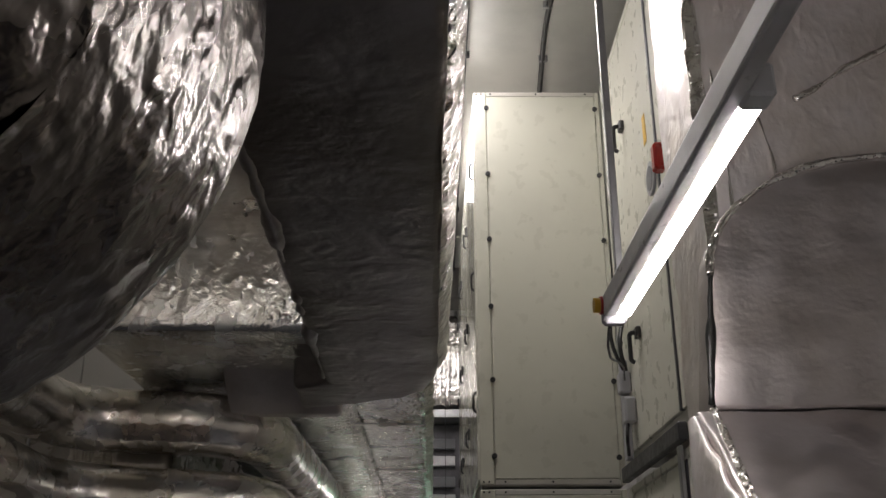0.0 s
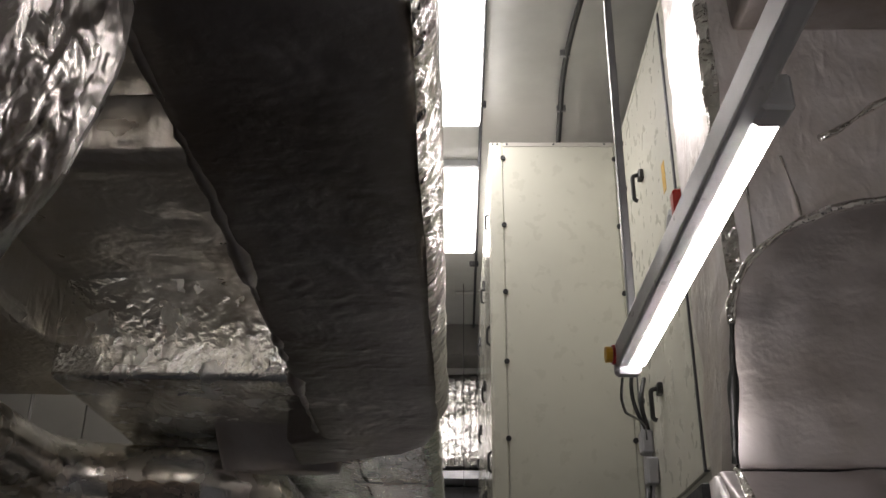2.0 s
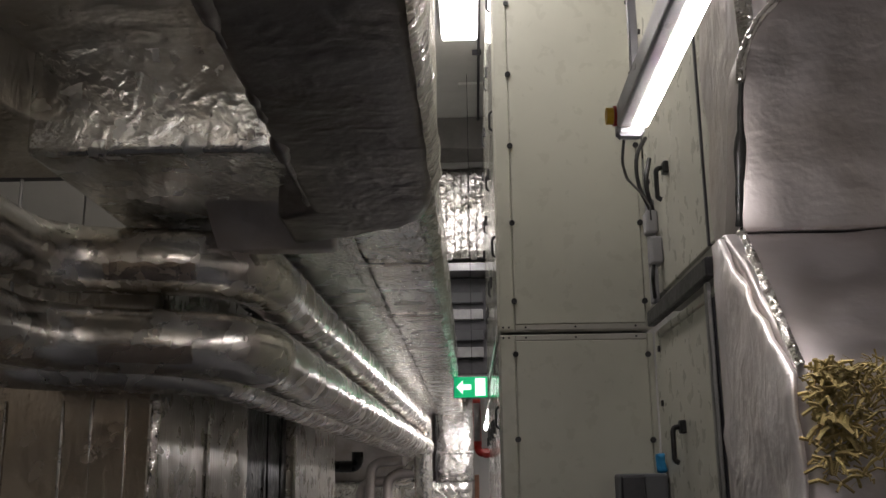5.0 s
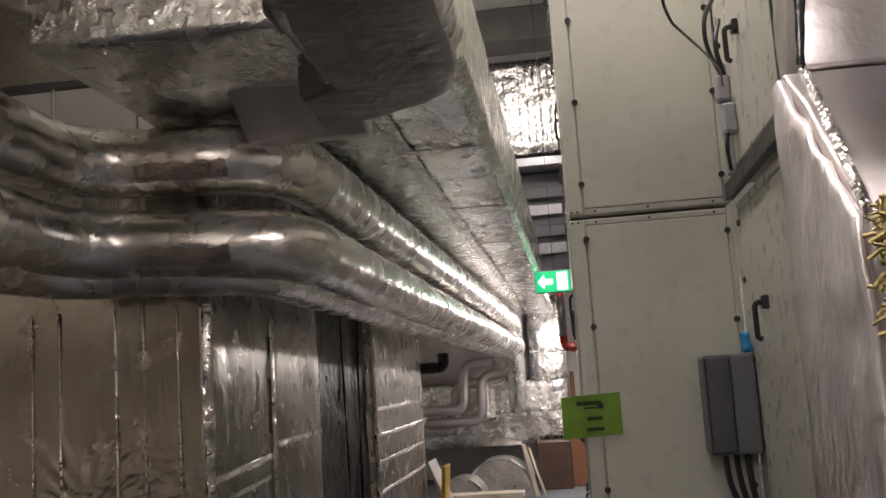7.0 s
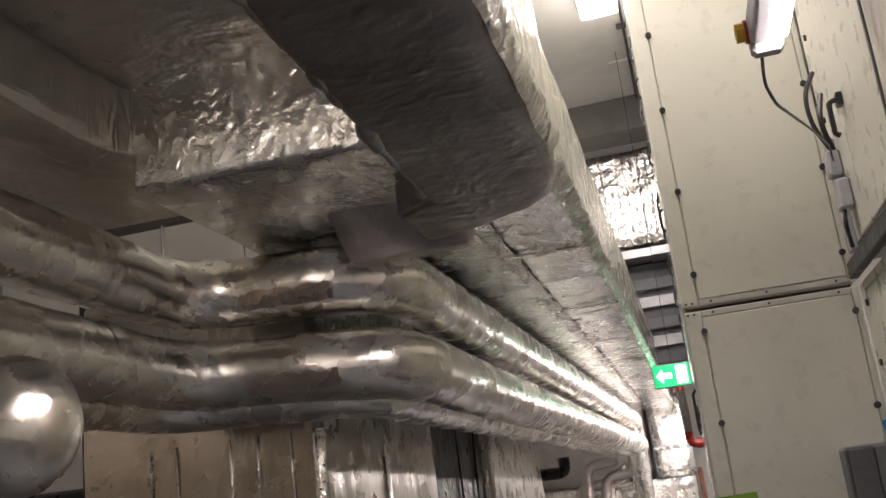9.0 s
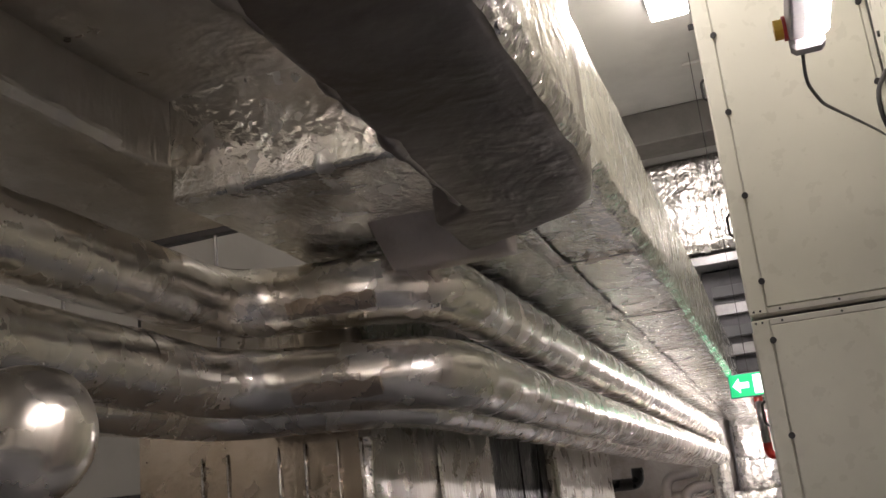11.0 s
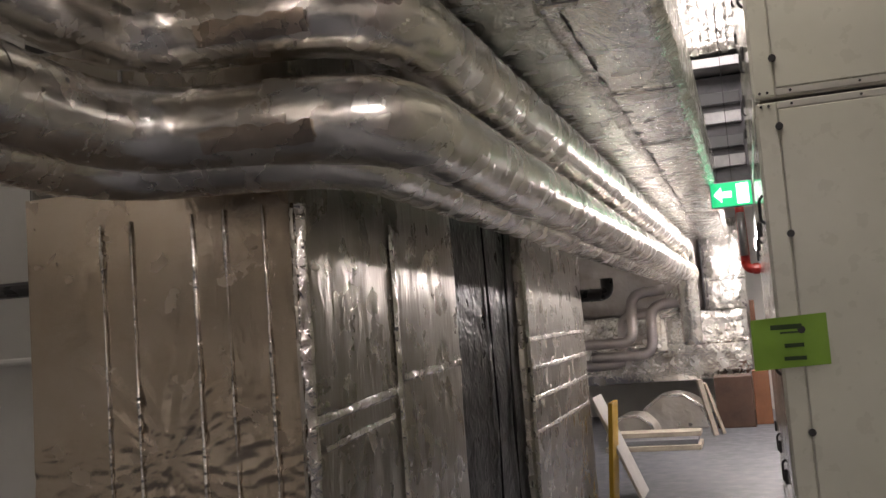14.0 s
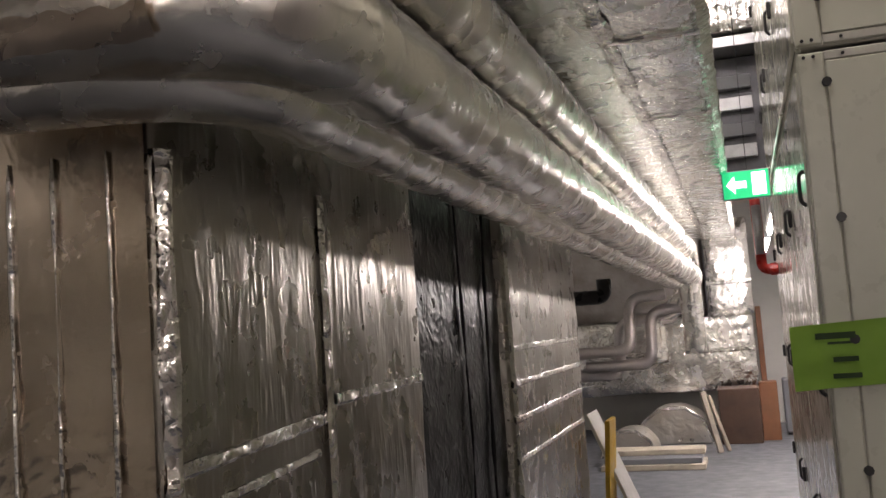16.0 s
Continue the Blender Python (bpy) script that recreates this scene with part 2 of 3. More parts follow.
def disc(x, y, z, r, depth, axis="y", sides=10):
    d = {"y": Vector((0, -depth, 0)), "x": Vector((-depth, 0, 0)), "z": Vector((0, 0, depth))}[axis]
    return tube([Vector((x, y, z)), Vector((x, y, z)) + d], r, sides)


# ---- the room ----
single("floor", box(-4.2, 3.2, -3, 15.2, -0.1, 0), FLOOR, "grey painted plant room floor", "floor", kind="structure")
single("ceiling", box(-4.2, 3.2, -3, 15.2, 5.0, 5.15), CEILING, "white painted ceiling with conduits", "ceiling", kind="structure")
single("wall_west", box(-4.2, -4.05, -3, 15.2, 0, 5.0), WHITE_WALL, "off-white painted plant room wall", "wall", kind="structure")
single("wall_east", box(3.05, 3.2, -3, 15.2, 0, 5.0), WHITE_WALL, "off-white painted plant room wall", "wall", kind="structure")
single("wall_south", box(-4.05, 3.05, -3, -2.85, 0, 5.0), WHITE_WALL, "off-white painted wall behind the aisle", "wall", kind="structure")
single("wall_north", box(-4.05, 3.05, 14.9, 15.2, 0, 5.0), WHITE_WALL, "cream wall closing the far end of the aisle", "wall", kind="structure")
single("wall_recess", box(-4.05, -2.0, 5.0, 5.15, 0, 5.0), WHITE_WALL, "cream wall behind the insulated pipes", "wall", kind="structure")
single("wall_recess_top", box(-1.99, -1.17, 5.0, 5.15, 2.25, 5.0), WHITE_WALL, "cream wall above the foil casings", "wall", kind="structure")
single("beam", box(-4.05, 3.05, 9.5, 9.95, 4.66, 4.998, 0.01), CONCRETE, "dark grey concrete downstand ceiling beam", "beam", kind="structure")


# ---- air handling unit ----
AX0, AX1, AY, AZ = 0.175, 0.99, 5.3, 4.65


def bolt(x, y, z, axis, parent):
    part("bolt", disc(x, y, z, 0.016, 0.012, axis, 8), BLACK, parent, "black panel bolt")


def unit(name, x0, x1, y0, y1, z0, z1, label):
    th = thing(name, ((x0 + x1) / 2, (y0 + y1) / 2, z0), label, "air handler", "stacked air handling units")
    part("casing", box(x0 + 0.012, x1 - 0.012, y0 + 0.012, y1 - 0.012, z0, z1 - 0.004, 0.006), CREAM_DULL, th)
    return th


lower = unit("air_handling_unit", AX0, AX1, AY, 9.0, 0.0, 2.135, "lower cream steel air handling unit with bolted panels")
upper = unit("air_handling_unit", AX0, AX1, AY, 9.0, 2.145, AZ, "upper cream steel air handling unit reaching near the ceiling")
for th, z0, z1, bolts in ((lower, 0.0, 2.13, (0.36, 0.78, 1.19, 1.58, 2.024)), (upper, 2.15, AZ, (2.31, 2.745, 3.19, 3.62, 4.06, 4.53))):
    part("front_panel", box(AX0 + 0.085, AX1 - 0.035, AY - 0.004, AY + 0.02, z0 + 0.035, z1 - 0.035, 0.004), CREAM, th)
    part("corner_post", box(AX0, AX0 + 0.082, AY - 0.002, AY + 0.08, z0 + 0.002, z1 - 0.002, 0.006), CREAM, th)
    part("corner_post", box(AX1 - 0.032, AX1 - 0.002, AY - 0.002, AY + 0.03, z0 + 0.002, z1 - 0.002, 0.004), CREAM, th)
    part("rail", box(AX0 + 0.083, AX1 - 0.033, AY - 0.003, AY + 0.03, z1 - 0.033, z1 - 0.002, 0.004), CREAM_DULL, th)
    part("rail", box(AX0 + 0.083, AX1 - 0.033, AY - 0.003, AY + 0.03, z0 + 0.002, z0 + 0.033, 0.004), CREAM_DULL, th)
    for z in bolts:
        bolt(AX0 + 0.083, AY - 0.003, z, "y", th)
        bolt(AX1 - 0.034, AY - 0.003, z - 0.01, "y", th)
    for x in (AX0 + 0.02, AX0 + 0.05, AX0 + 0.14, 0.58, 0.9):
        part("rivet", disc(x, AY - 0.003, z0 + 0.018 if th is upper else z1 - 0.018, 0.006, 0.006, "y", 6), BLACK, th)
    if th is upper:
        for x in (AX0 + 0.02, AX0 + 0.05, AX0 + 0.11, 0.58, 0.9):
            part("rivet", disc(x, AY - 0.003, z1 - 0.018, 0.006, 0.006, "y", 6), BLACK, th)
    # doors along the aisle side
    for i in range(3):
        y0 = AY + 0.09 + i * 1.2
        d = part("door", box(AX0 - 0.006, AX0 + 0.014, y0, y0 + 1.17, z0 + 0.04, z1 - 0.04, 0.005), CREAM_GLOSS, th)
        for k in (0.2, 0.5, 0.8):
            zz = z0 + (z1 - z0) * k
            part("handle", tube(rounded([(AX0 - 0.006, y0 + 0.06, zz - 0.06), (AX0 - 0.024, y0 + 0.06, zz - 0.045), (AX0 - 0.024, y0 + 0.06, zz + 0.045), (AX0 - 0.006, y0 + 0.06, zz + 0.06)], 0.015), 0.007, 8), BLACK, d, "black bow handle")
            part("hinge", box(AX0 - 0.022, AX0 - 0.005, y0 + 1.06, y0 + 1.09, zz - 0.04, zz + 0.04, 0.006), BLACK, d, "black hinge")

# the unit that stands forward at the east side
BX = 0.995
east_low = thing("air_handling_unit", (1.6, 4, 0), "lower cream steel air handler with latched service door", "air handler", "stacked air handling units")
east_up = thing("air_handling_unit", (1.6, 4, 2.2), "upper cream steel air handler with inspection window", "air handler", "stacked air handling units")
for th, z0, z1 in ((east_low, 0.0, 2.13), (east_up, 2.24, AZ + 0.02)):
    part("casing", box(BX + 0.012, 2.4, 3.0, 5.285, z0, z1 - 0.004, 0.006), CREAM_DULL, th)
    part("corner_post", box(BX, BX + 0.05, 5.18, 5.29, z0 + 0.002, z1 - 0.002, 0.006), CREAM, th)
    part("rail", box(BX - 0.004, BX + 0.03, 3.0, 5.18, z1 - 0.045, z1 - 0.002, 0.006), CREAM, th)
    part("door", box(BX - 0.003, BX + 0.02, 4.02, 5.175, z0 + 0.05, z1 - 0.05, 0.005), CREAM, th)
    part("side_panel", box(BX - 0.003, BX + 0.02, 3.0, 3.98, z0 + 0.05, z1 - 0.05, 0.005), CREAM, th)
    part("door_edge", box(BX - 0.008, BX + 0.02, 3.985, 4.015, z0 + 0.05, z1 - 0.05, 0.004), DARK_STEEL, th, "dark door seal")
    for k in (0.1, 0.28, 0.46, 0.64, 0.82, 0.95):
        bolt(BX - 0.002, 5.15, z0 + (z1 - z0) * k, "x", th)
    for k in (0.22, 0.72):
        zz = z0 + (z1 - z0) * k
        part("handle", tube(rounded([(BX, 4.68, zz + 0.07), (BX - 0.06, 4.68, zz + 0.07), (BX - 0.06, 4.68, zz - 0.08), (BX - 0.04, 4.68, zz - 0.09)], 0.025), 0.012, 8), BLACK, th, "black lever handle")
        part("latch", box(BX - 0.03, BX + 0.0, 4.65, 4.71, zz + 0.04, zz + 0.1, 0.006), BLACK, th)
part("window_ring", disc(BX - 0.002, 4.13, 3.47, 0.085, 0.014, "x", 24), LIGHT_GREY, east_up, "round inspection window")
part("window_glass", disc(BX - 0.015, 4.13, 3.47, 0.062, 0.004, "x", 24), GREY, east_up)
part("sticker", box(BX - 0.006, BX - 0.002, 4.17, 4.23, 3.70, 3.86), YELLOW, east_up, "yellow warning sticker")
part("switch", box(BX - 0.06, BX - 0.002, 3.83, 3.90, 3.38, 3.52, 0.012), RED, east_up, "red isolator switch")
single("steel_channel", box(BX - 0.05, BX - 0.008, 3.9, 5.2, 2.145, 2.225, 0.006), DARK_STEEL, "dark galvanised channel between the stacked units", "channel")
single("flat_bar", box(BX - 0.03, BX - 0.009, 4.0, 4.04, 1.0, 2.14, 0.004), STEEL, "upright bright steel bar on the service door", "bar")

# ---- large lamp with its suspension ----
lamp = thing("batten_lamp", (0.45, 1.9, 2.3), "hanging grey fluorescent batten with one lit tube", "lamp")
part("housing", box(0.404, 0.444, 0.85, 2.52, 2.252, 2.318, 0.008, 2), BATTEN, lamp)
part("tube", tube([(0.466, 1.31, 2.264), (0.466, 2.5, 2.264)], 0.019, 16), TUBE_GLOW, lamp, "lit white tube")
part("tube_holder", box(0.436, 0.488, 1.25, 1.31, 2.245, 2.31, 0.006), BATTEN, lamp)
part("tube_holder", box(0.436, 0.482, 2.5, 2.515, 2.26, 2.30, 0.004), BATTEN, lamp)
part("knob_base", tube([(0.412, 2.53, 2.29), (0.397, 2.53, 2.29)], 0.027, 14), RED, lamp, "red knob base")
part("end_cap", box(0.405, 0.475, 2.52, 2.57, 2.235, 2.325, 0.01), LIGHT_GREY, lamp)
part("knob", tube([(0.409, 2.53, 2.29), (0.379, 2.53, 2.29)], 0.022, 14), YELLOW, lamp, "yellow and red emergency knob")
part("hanger", box(0.44, 0.462, 2.47, 2.495, 2.31, 4.998, 0.003), STEEL, lamp, "grey steel hanger rail")
part("hanger", box(0.44, 0.462, 0.95, 0.975, 2.31, 4.998, 0.003), STEEL, lamp, "grey steel hanger rail")

for y0, y1 in ((4.2, 5.5), (6.1, 7.5)):
    l = thing("ceiling_lamp", (-0.04, (y0 + y1) / 2, 5.0), "glaring white ceiling batten luminaire", "lamp", "ceiling luminaires")
    part("housing", box(-0.18, 0.13, y0, y1, 4.93, 4.998, 0.01), BATTEN, l)
    part("diffuser", box(-0.17, 0.12, y0 + 0.01, y1 - 0.01, 4.88, 4.93, 0.02, 2), PANEL_GLOW, l)
for y0, y1 in ((9.3, 10.7), (11.4, 12.8)):
    l = thing("batten_lamp", (0.2, (y0 + y1) / 2, 2.1), "lit fluorescent batten hung over the far aisle", "lamp", "far battens")
    part("housing", box(0.17, 0.23, y0 - 0.03, y1 + 0.03, 2.03, 2.09, 0.008), BATTEN, l)
    part("tube", tube([(0.2, y0, 2.012), (0.2, y1, 2.012)], 0.014, 12), FAR_GLOW, l, "lit white tube")
    for y in (y0 + 0.1, y1 - 0.1):
        part("hanger", tube([(0.2, y, 2.09), (0.2, y, 5.0)], 0.004, 6), STEEL, l)
# added unseen fill lamps: one behind the walker, one along the near wall
l = thing("batten_lamp", (0.47, -1.6, 2.26), "added unseen fill batten at the near end", "lamp", "near battens")
part("housing", box(0.44, 0.50, -2.33, -0.87, 2.28, 2.34, 0.008), BATTEN, l)
part("tube", tube([(0.47, -2.3, 2.26), (0.47, -0.9, 2.26)], 0.014, 12), NEAR_FILL_GLOW, l, "lit white tube")
for y in (-2.2, -1.0):
    part("hanger", tube([(0.47, y, 2.34), (0.47, y, 5.0)], 0.004, 6), STEEL, l)
# added out of view to brighten the foil that faces south
l = thing("wall_fill_lamp", (-0.8, -2.84, 2.0), "added unseen fill batten on the near wall", "lamp", "near battens")
part("housing", box(-1.75, 0.15, -2.848, -2.79, 1.97, 2.03, 0.008), BATTEN, l)
part("tube", tube([(-1.72, -2.77, 2.0), (0.12, -2.77, 2.0)], 0.014, 12), WALL_FILL_GLOW, l, "lit white tube")

# another added lamp out of view, fills the pipes and casing from the west
l = thing("batten_lamp", (-2.75, -0.6, 2.9), "added unseen fill batten over the west aisle", "lamp", "near battens")
part("housing", box(-2.78, -2.72, -1.53, 0.33, 2.92, 2.98, 0.008), BATTEN, l)
part("tube", tube([(-2.75, -1.5, 2.9), (-2.75, 0.3, 2.9)], 0.014, 12), WEST_FILL_GLOW, l, "lit white tube")
for y in (-1.4, 0.2):
    part("hanger", tube([(-2.75, y, 2.98), (-2.75, y, 5.0)], 0.004, 6), STEEL, l)

# ---- ducts on the west side ----
D = thing("overhead_duct", (-0.28, 1.5, 2.13), "dark foil-clad rectangular duct hung over the aisle", "duct")
# body in dark foil, with a brighter foil sheet on the aisle side
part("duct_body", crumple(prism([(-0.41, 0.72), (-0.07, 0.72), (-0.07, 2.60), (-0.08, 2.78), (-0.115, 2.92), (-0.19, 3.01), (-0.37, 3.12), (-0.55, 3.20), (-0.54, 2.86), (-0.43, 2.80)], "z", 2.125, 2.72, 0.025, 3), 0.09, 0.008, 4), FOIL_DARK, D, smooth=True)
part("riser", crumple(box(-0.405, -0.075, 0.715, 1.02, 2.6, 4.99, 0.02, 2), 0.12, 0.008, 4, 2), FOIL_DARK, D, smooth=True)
part("duct_foot", crumple(prism([(2.83, 2.345), (3.20, 2.115), (3.28, 2.115), (3.28, 2.5), (2.83, 2.5)], "x", -0.80, -0.42, 0.012, 2), 0.06, 0.009, 6, 3), FOIL_GREY, D, smooth=True)
part("tape", strip((-0.062, 0.75, 2.15), (-0.064, 2.62, 2.15), 0.06, (1, 0, -0.6), seed=1), TAPE, D, "wrinkled shiny foil tape")
part("fold", tube([(-0.405, 0.75, 2.14), (-0.40, 1.5, 2.132), (-0.412, 2.15, 2.137), (-0.43, 2.76, 2.137)], 0.012, 9, 0.025, 0.022), FOIL_DARK, D, "crumpled dark foil fold", smooth=True)
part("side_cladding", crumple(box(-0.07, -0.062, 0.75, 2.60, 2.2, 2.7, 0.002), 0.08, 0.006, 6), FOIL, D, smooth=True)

B = thing("branch_duct", (-1.2, 2.3, 2.3), "dull foil branch duct with a sloped transition", "duct")
# the leg out to x -4 is added, unseen, to shade the recess wall
part("branch_bend", crumple(prism([(-2.3, -2.2), (-1.19, -2.2), (-1.175, 2.25), (-1.165, 2.50), (-1.12, 2.64), (-0.96, 2.76), (-0.77, 2.84), (-0.57, 2.77), (-0.43, 2.76), (-0.43, 3.08), (-4.0, 3.02), (-4.0, 2.0), (-2.3, 2.0)], "z", 2.325, 2.95, 0.014, 2), 0.08, 0.006, 4, 5), FOIL_BRANCH, B, smooth=True)
part("branch_top", crumple(box(-1.19, -0.425, 1.84, 2.80, 2.52, 2.94, 0.01), 0.1, 0.010, 3.5, 8), FOIL_DULL, B, smooth=True)
part("branch_neck", crumple(box(-1.19, -0.60, -2.2, 1.84, 2.66, 2.93, 0.01), 0.1, 0.010, 3.5, 9), FOIL_BRANCH, B, smooth=True)
part("fold", tube([(-1.165, 2.50, 2.68), (-1.05, 2.64, 2.62), (-0.93, 2.745, 2.53), (-0.80, 2.81, 2.515), (-0.58, 2.76, 2.465)], 0.012, 8, 0.03, 0.012), FOIL_DARK, B, "dark crumpled fold", smooth=True)
part("crumple", wrinkle(crumple(box(-0.74, -0.45, 2.735, 2.775, 2.33, 2.50, 0.01, 2), 0.014, 0.0, 4), 0.012), FOIL_BRANCH, B, "crumpled foil corner", smooth=True)
part("tape", strip((-1.178, -0.5, 2.335), (-1.168, 2.36, 2.335), 0.05, (0.7, 0, -0.7), seed=71, wave=0.014), FOIL_BRANCH, B, "dull seam tape")
for x, y, sd in ((-1.00, 2.722, 73), (-0.90, 2.775, 74), (-0.80, 2.825, 75)):
    part("tape", strip((x, y, 2.335), (x, y, 2.465), 0.018, (-0.4, -1, 0), seed=sd, wave=0.012), FOIL_BRANCH, B, "dull seam tape")

R = thing("long_duct", (-0.6, 7.5, 2.22), "long foil-clad duct with taped seams above the pipes", "duct")
part("duct_body", crumple(box(-1.15, -0.110, 2.55, 13.2, 2.225, 2.71, 0.02, 2), 0.13, 0.006, 4, 11), FOIL_LONG, R, smooth=True)
part("tape", strip((-0.42, 3.2, 2.216), (-0.42, 13.1, 2.216), 0.06, (0, 0, -1), seed=4, wave=0.006), TAPE, R, "shiny foil seam tape")
part("tape", strip((-0.112, 2.95, 2.228), (-0.112, 13.1, 2.228), 0.06, (0.6, 0, -1), seed=5, wave=0.006), TAPE, R, "shiny foil seam tape")
for k in range(7):
    y = 3.9 + k * 1.25
    part("tape", strip((-0.42, y, 2.216), (-0.12, y + 0.02, 2.216), 0.05, (0, 0, -1), seed=6 + k), FOIL_PIPE, R, "cross seam tape")

N = thing("round_duct", (-0.62, -0.4, 1.95), "crumpled shiny foil round duct hung close to the aisle", "duct")
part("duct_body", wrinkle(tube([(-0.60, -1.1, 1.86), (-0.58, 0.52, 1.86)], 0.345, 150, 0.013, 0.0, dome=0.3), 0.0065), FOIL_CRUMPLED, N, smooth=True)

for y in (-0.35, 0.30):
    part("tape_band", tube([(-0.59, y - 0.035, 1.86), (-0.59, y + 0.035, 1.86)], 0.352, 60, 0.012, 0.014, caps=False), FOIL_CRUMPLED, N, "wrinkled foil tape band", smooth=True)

# ---- tall foil-clad casings under the pipes ----
def casing(y0, y1, z1, label, mat=FOIL_SHEET):
    c = thing("duct_casing", (-1.5, (y0 + y1) / 2, 0), label, "duct", "tall casings")
    part("casing_body", crumple(box(-1.95, -1.08, y0, y1, 0.0, 2.21, 0.02, 2), 0.12, 0.006, 4, y0), mat, c, smooth=True)
    return c


c1 = casing(3.5, 4.97, 1.72, "tall foil-faced duct casing with taped vertical seams")
c2 = casing(6.18, 8.08, 1.72, "tall foil-faced duct casing with horizontal tape lines")
c3 = thing("duct_casing", (-1.5, 5.6, 0), "black-faced recessed duct casing between foil casings", "duct", "tall casings")
part("casing_body", crumple(box(-1.95, -1.12, 4.97, 6.18, 0.0, 2.205, 0.01), 0.12, 0.010, 5, 4), FOIL_BLACK, c3, smooth=True)
part("tape", strip((-1.075, 3.52, 0.02), (-1.075, 3.52, 1.66), 0.042, (1, -1, 0), seed=21, wave=0.007), TAPE, c1)
part("tape", strip((-1.076, 4.23, 0.02), (-1.076, 4.23, 1.66), 0.04, (1, 0, 0), seed=22, wave=0.008), TAPE, c1)
part("tape", strip((-1.076, 3.55, 1.06), (-1.076, 4.2, 1.10), 0.03, (1, 0, 0), seed=23), TAPE, c1)
part("tape", strip((-1.076, 4.26, 1.14), (-1.076, 4.95, 1.16), 0.03, (1, 0, 0), seed=24), TAPE, c1)
part("tape", strip((-1.076, 3.6, 0.98), (-1.076, 4.15, 1.02), 0.02, (1, 0, 0), seed=29), TAPE, c1)
for x, s in ((-1.16, 31), (-1.28, 32), (-1.38, 33), (-1.58, 34), (-1.68, 35)):
    part("seam", tube([(x, 3.474, 0.1), (x + 0.004, 3.474, 0.9), (x - 0.003, 3.478, 1.66)], 0.004, 6, 0.04, 0.006), TAPE, c1, smooth=True)
def creased_sheet(x0, x1, z0, z1, y, nx, nz, cx, cz):
    """Foil facing pulled tight above and gathered into a fan of creases round one point."""
    b = bmesh.new()
    rows = []
    for j in range(nz + 1):
        row = []
        for i in range(nx + 1):
            x, z = x0 + (x1 - x0) * i / nx, z0 + (z1 - z0) * j / nz
            r, a = math.hypot(x - cx, z - cz), math.atan2(z - cz, x - cx)
            fan = math.exp(-((r - 0.12) / 0.26) ** 2)
            ridge = 0.45 - abs(noise.noise(Vector((a * 3.2, r * 5, 2)))) * 1.6 + 0.5 * (0.4 - abs(noise.noise(Vector((a * 8, r * 12, 5)))))
            low = math.exp(-max(0.0, z - 0.98) / 0.10) * (0.4 - abs(noise.noise(Vector((x * 9, z * 26, 1)))))
            pull = noise.noise(Vector((x * 7, z * 1.5, 8)))
            row.append(b.verts.new((x, y - 0.006 * fan * ridge - 0.007 * low - 0.003 * pull, z)))
        rows.append(row)
    for r0, r1 in zip(rows, rows[1:]):
        for i in range(nx):
            b.faces.new((r0[i], r0[i + 1], r1[i + 1], r1[i]))
    bmesh.ops.recalc_face_normals(b, faces=b.faces[:])
    return b


# same foil as the casing; the brown it reflects is put into its colour
part("front_sheet", creased_sheet(-1.945, -1.085, 0.01, 1.76, 3.483, 110, 260, -1.50, 0.99), FOIL_BROWN_REFLECTION, c1, "shiny foil facing with its brown reflection painted in", smooth=True)
for z, s in ((0.72, 25), (0.9, 26), (1.06, 27), (1.22, 28)):
    part("tape", strip((-1.076, 6.2, z), (-1.076, 8.0, z + 0.02), 0.03, (1, 0, 0), seed=s), TAPE, c2)
part("tape", strip((-1.078, 6.22, 0.02), (-1.078, 6.22, 1.66), 0.045, (1, -0.5, 0), seed=36, wave=0.007), TAPE, c2)

# black strip added where shade fills the gap left of the casing
post = thing("shade_strip", (-2.0, 3.66, 0), "black strip standing for the shaded gap beside the foil casing", "post")
part("dark_strip", box(-2.05, -1.965, 3.62, 3.70, 0.012, 4.99, 0.006), BLACK, post)
part("strip_base", box(-2.09, -1.965, 3.58, 3.74, 0.0, 0.012, 0.003), DARK_STEEL, post)

# ---- insulated pipes ----
def pipe(name, pts, r, label, mat=FOIL_PIPE, rad=0.26, step=0.035, amp=0.004, group="insulated pipes", dome=False):
    th = thing(name, pts[0], label, "pipe", group)
    line = rounded(pts, rad)
    part("insulation", tube(line, r, 28, step, amp, dome=0.75 if dome else 0.0), mat, th, smooth=True)
    return th


def band(th, p, d, r):
    p, d = Vector(p), Vector(d).normalized()
    part("tape_band", tube([p - d * 0.03, p + d * 0.03], r + 0.001, 28, 0.012, 0.004, caps=False), FOIL_PIPE, th, smooth=True)


p1 = pipe("insulated_pipe", [(-1.42, -2.5, 2.16), (-1.42, 3.28, 2.115), (-0.72, 3.28, 2.085), (-0.58, 12.2, 2.06), (-0.58, 12.35, 1.0)], 0.112, "upper foil-wrapped pipe with an offset bend")
p2 = pipe("insulated_pipe", [(-1.42, -2.5, 1.90), (-1.42, 3.28, 1.85), (-0.71, 3.28, 1.81), (-0.55, 12.4, 1.78), (-0.75, 12.6, 1.45), (-1.0, 12.7, 1.4), (-1.0, 12.7, 0.9)], 0.112, "lower foil-wrapped pipe with an offset bend")
p3 = pipe("insulated_pipe", [(-1.52, -2.5, 1.77), (-1.52, 3.33, 1.77), (-0.84, 3.33, 1.745), (-0.70, 12.0, 1.73)], 0.085, "small foil-wrapped pipe under the two larger")
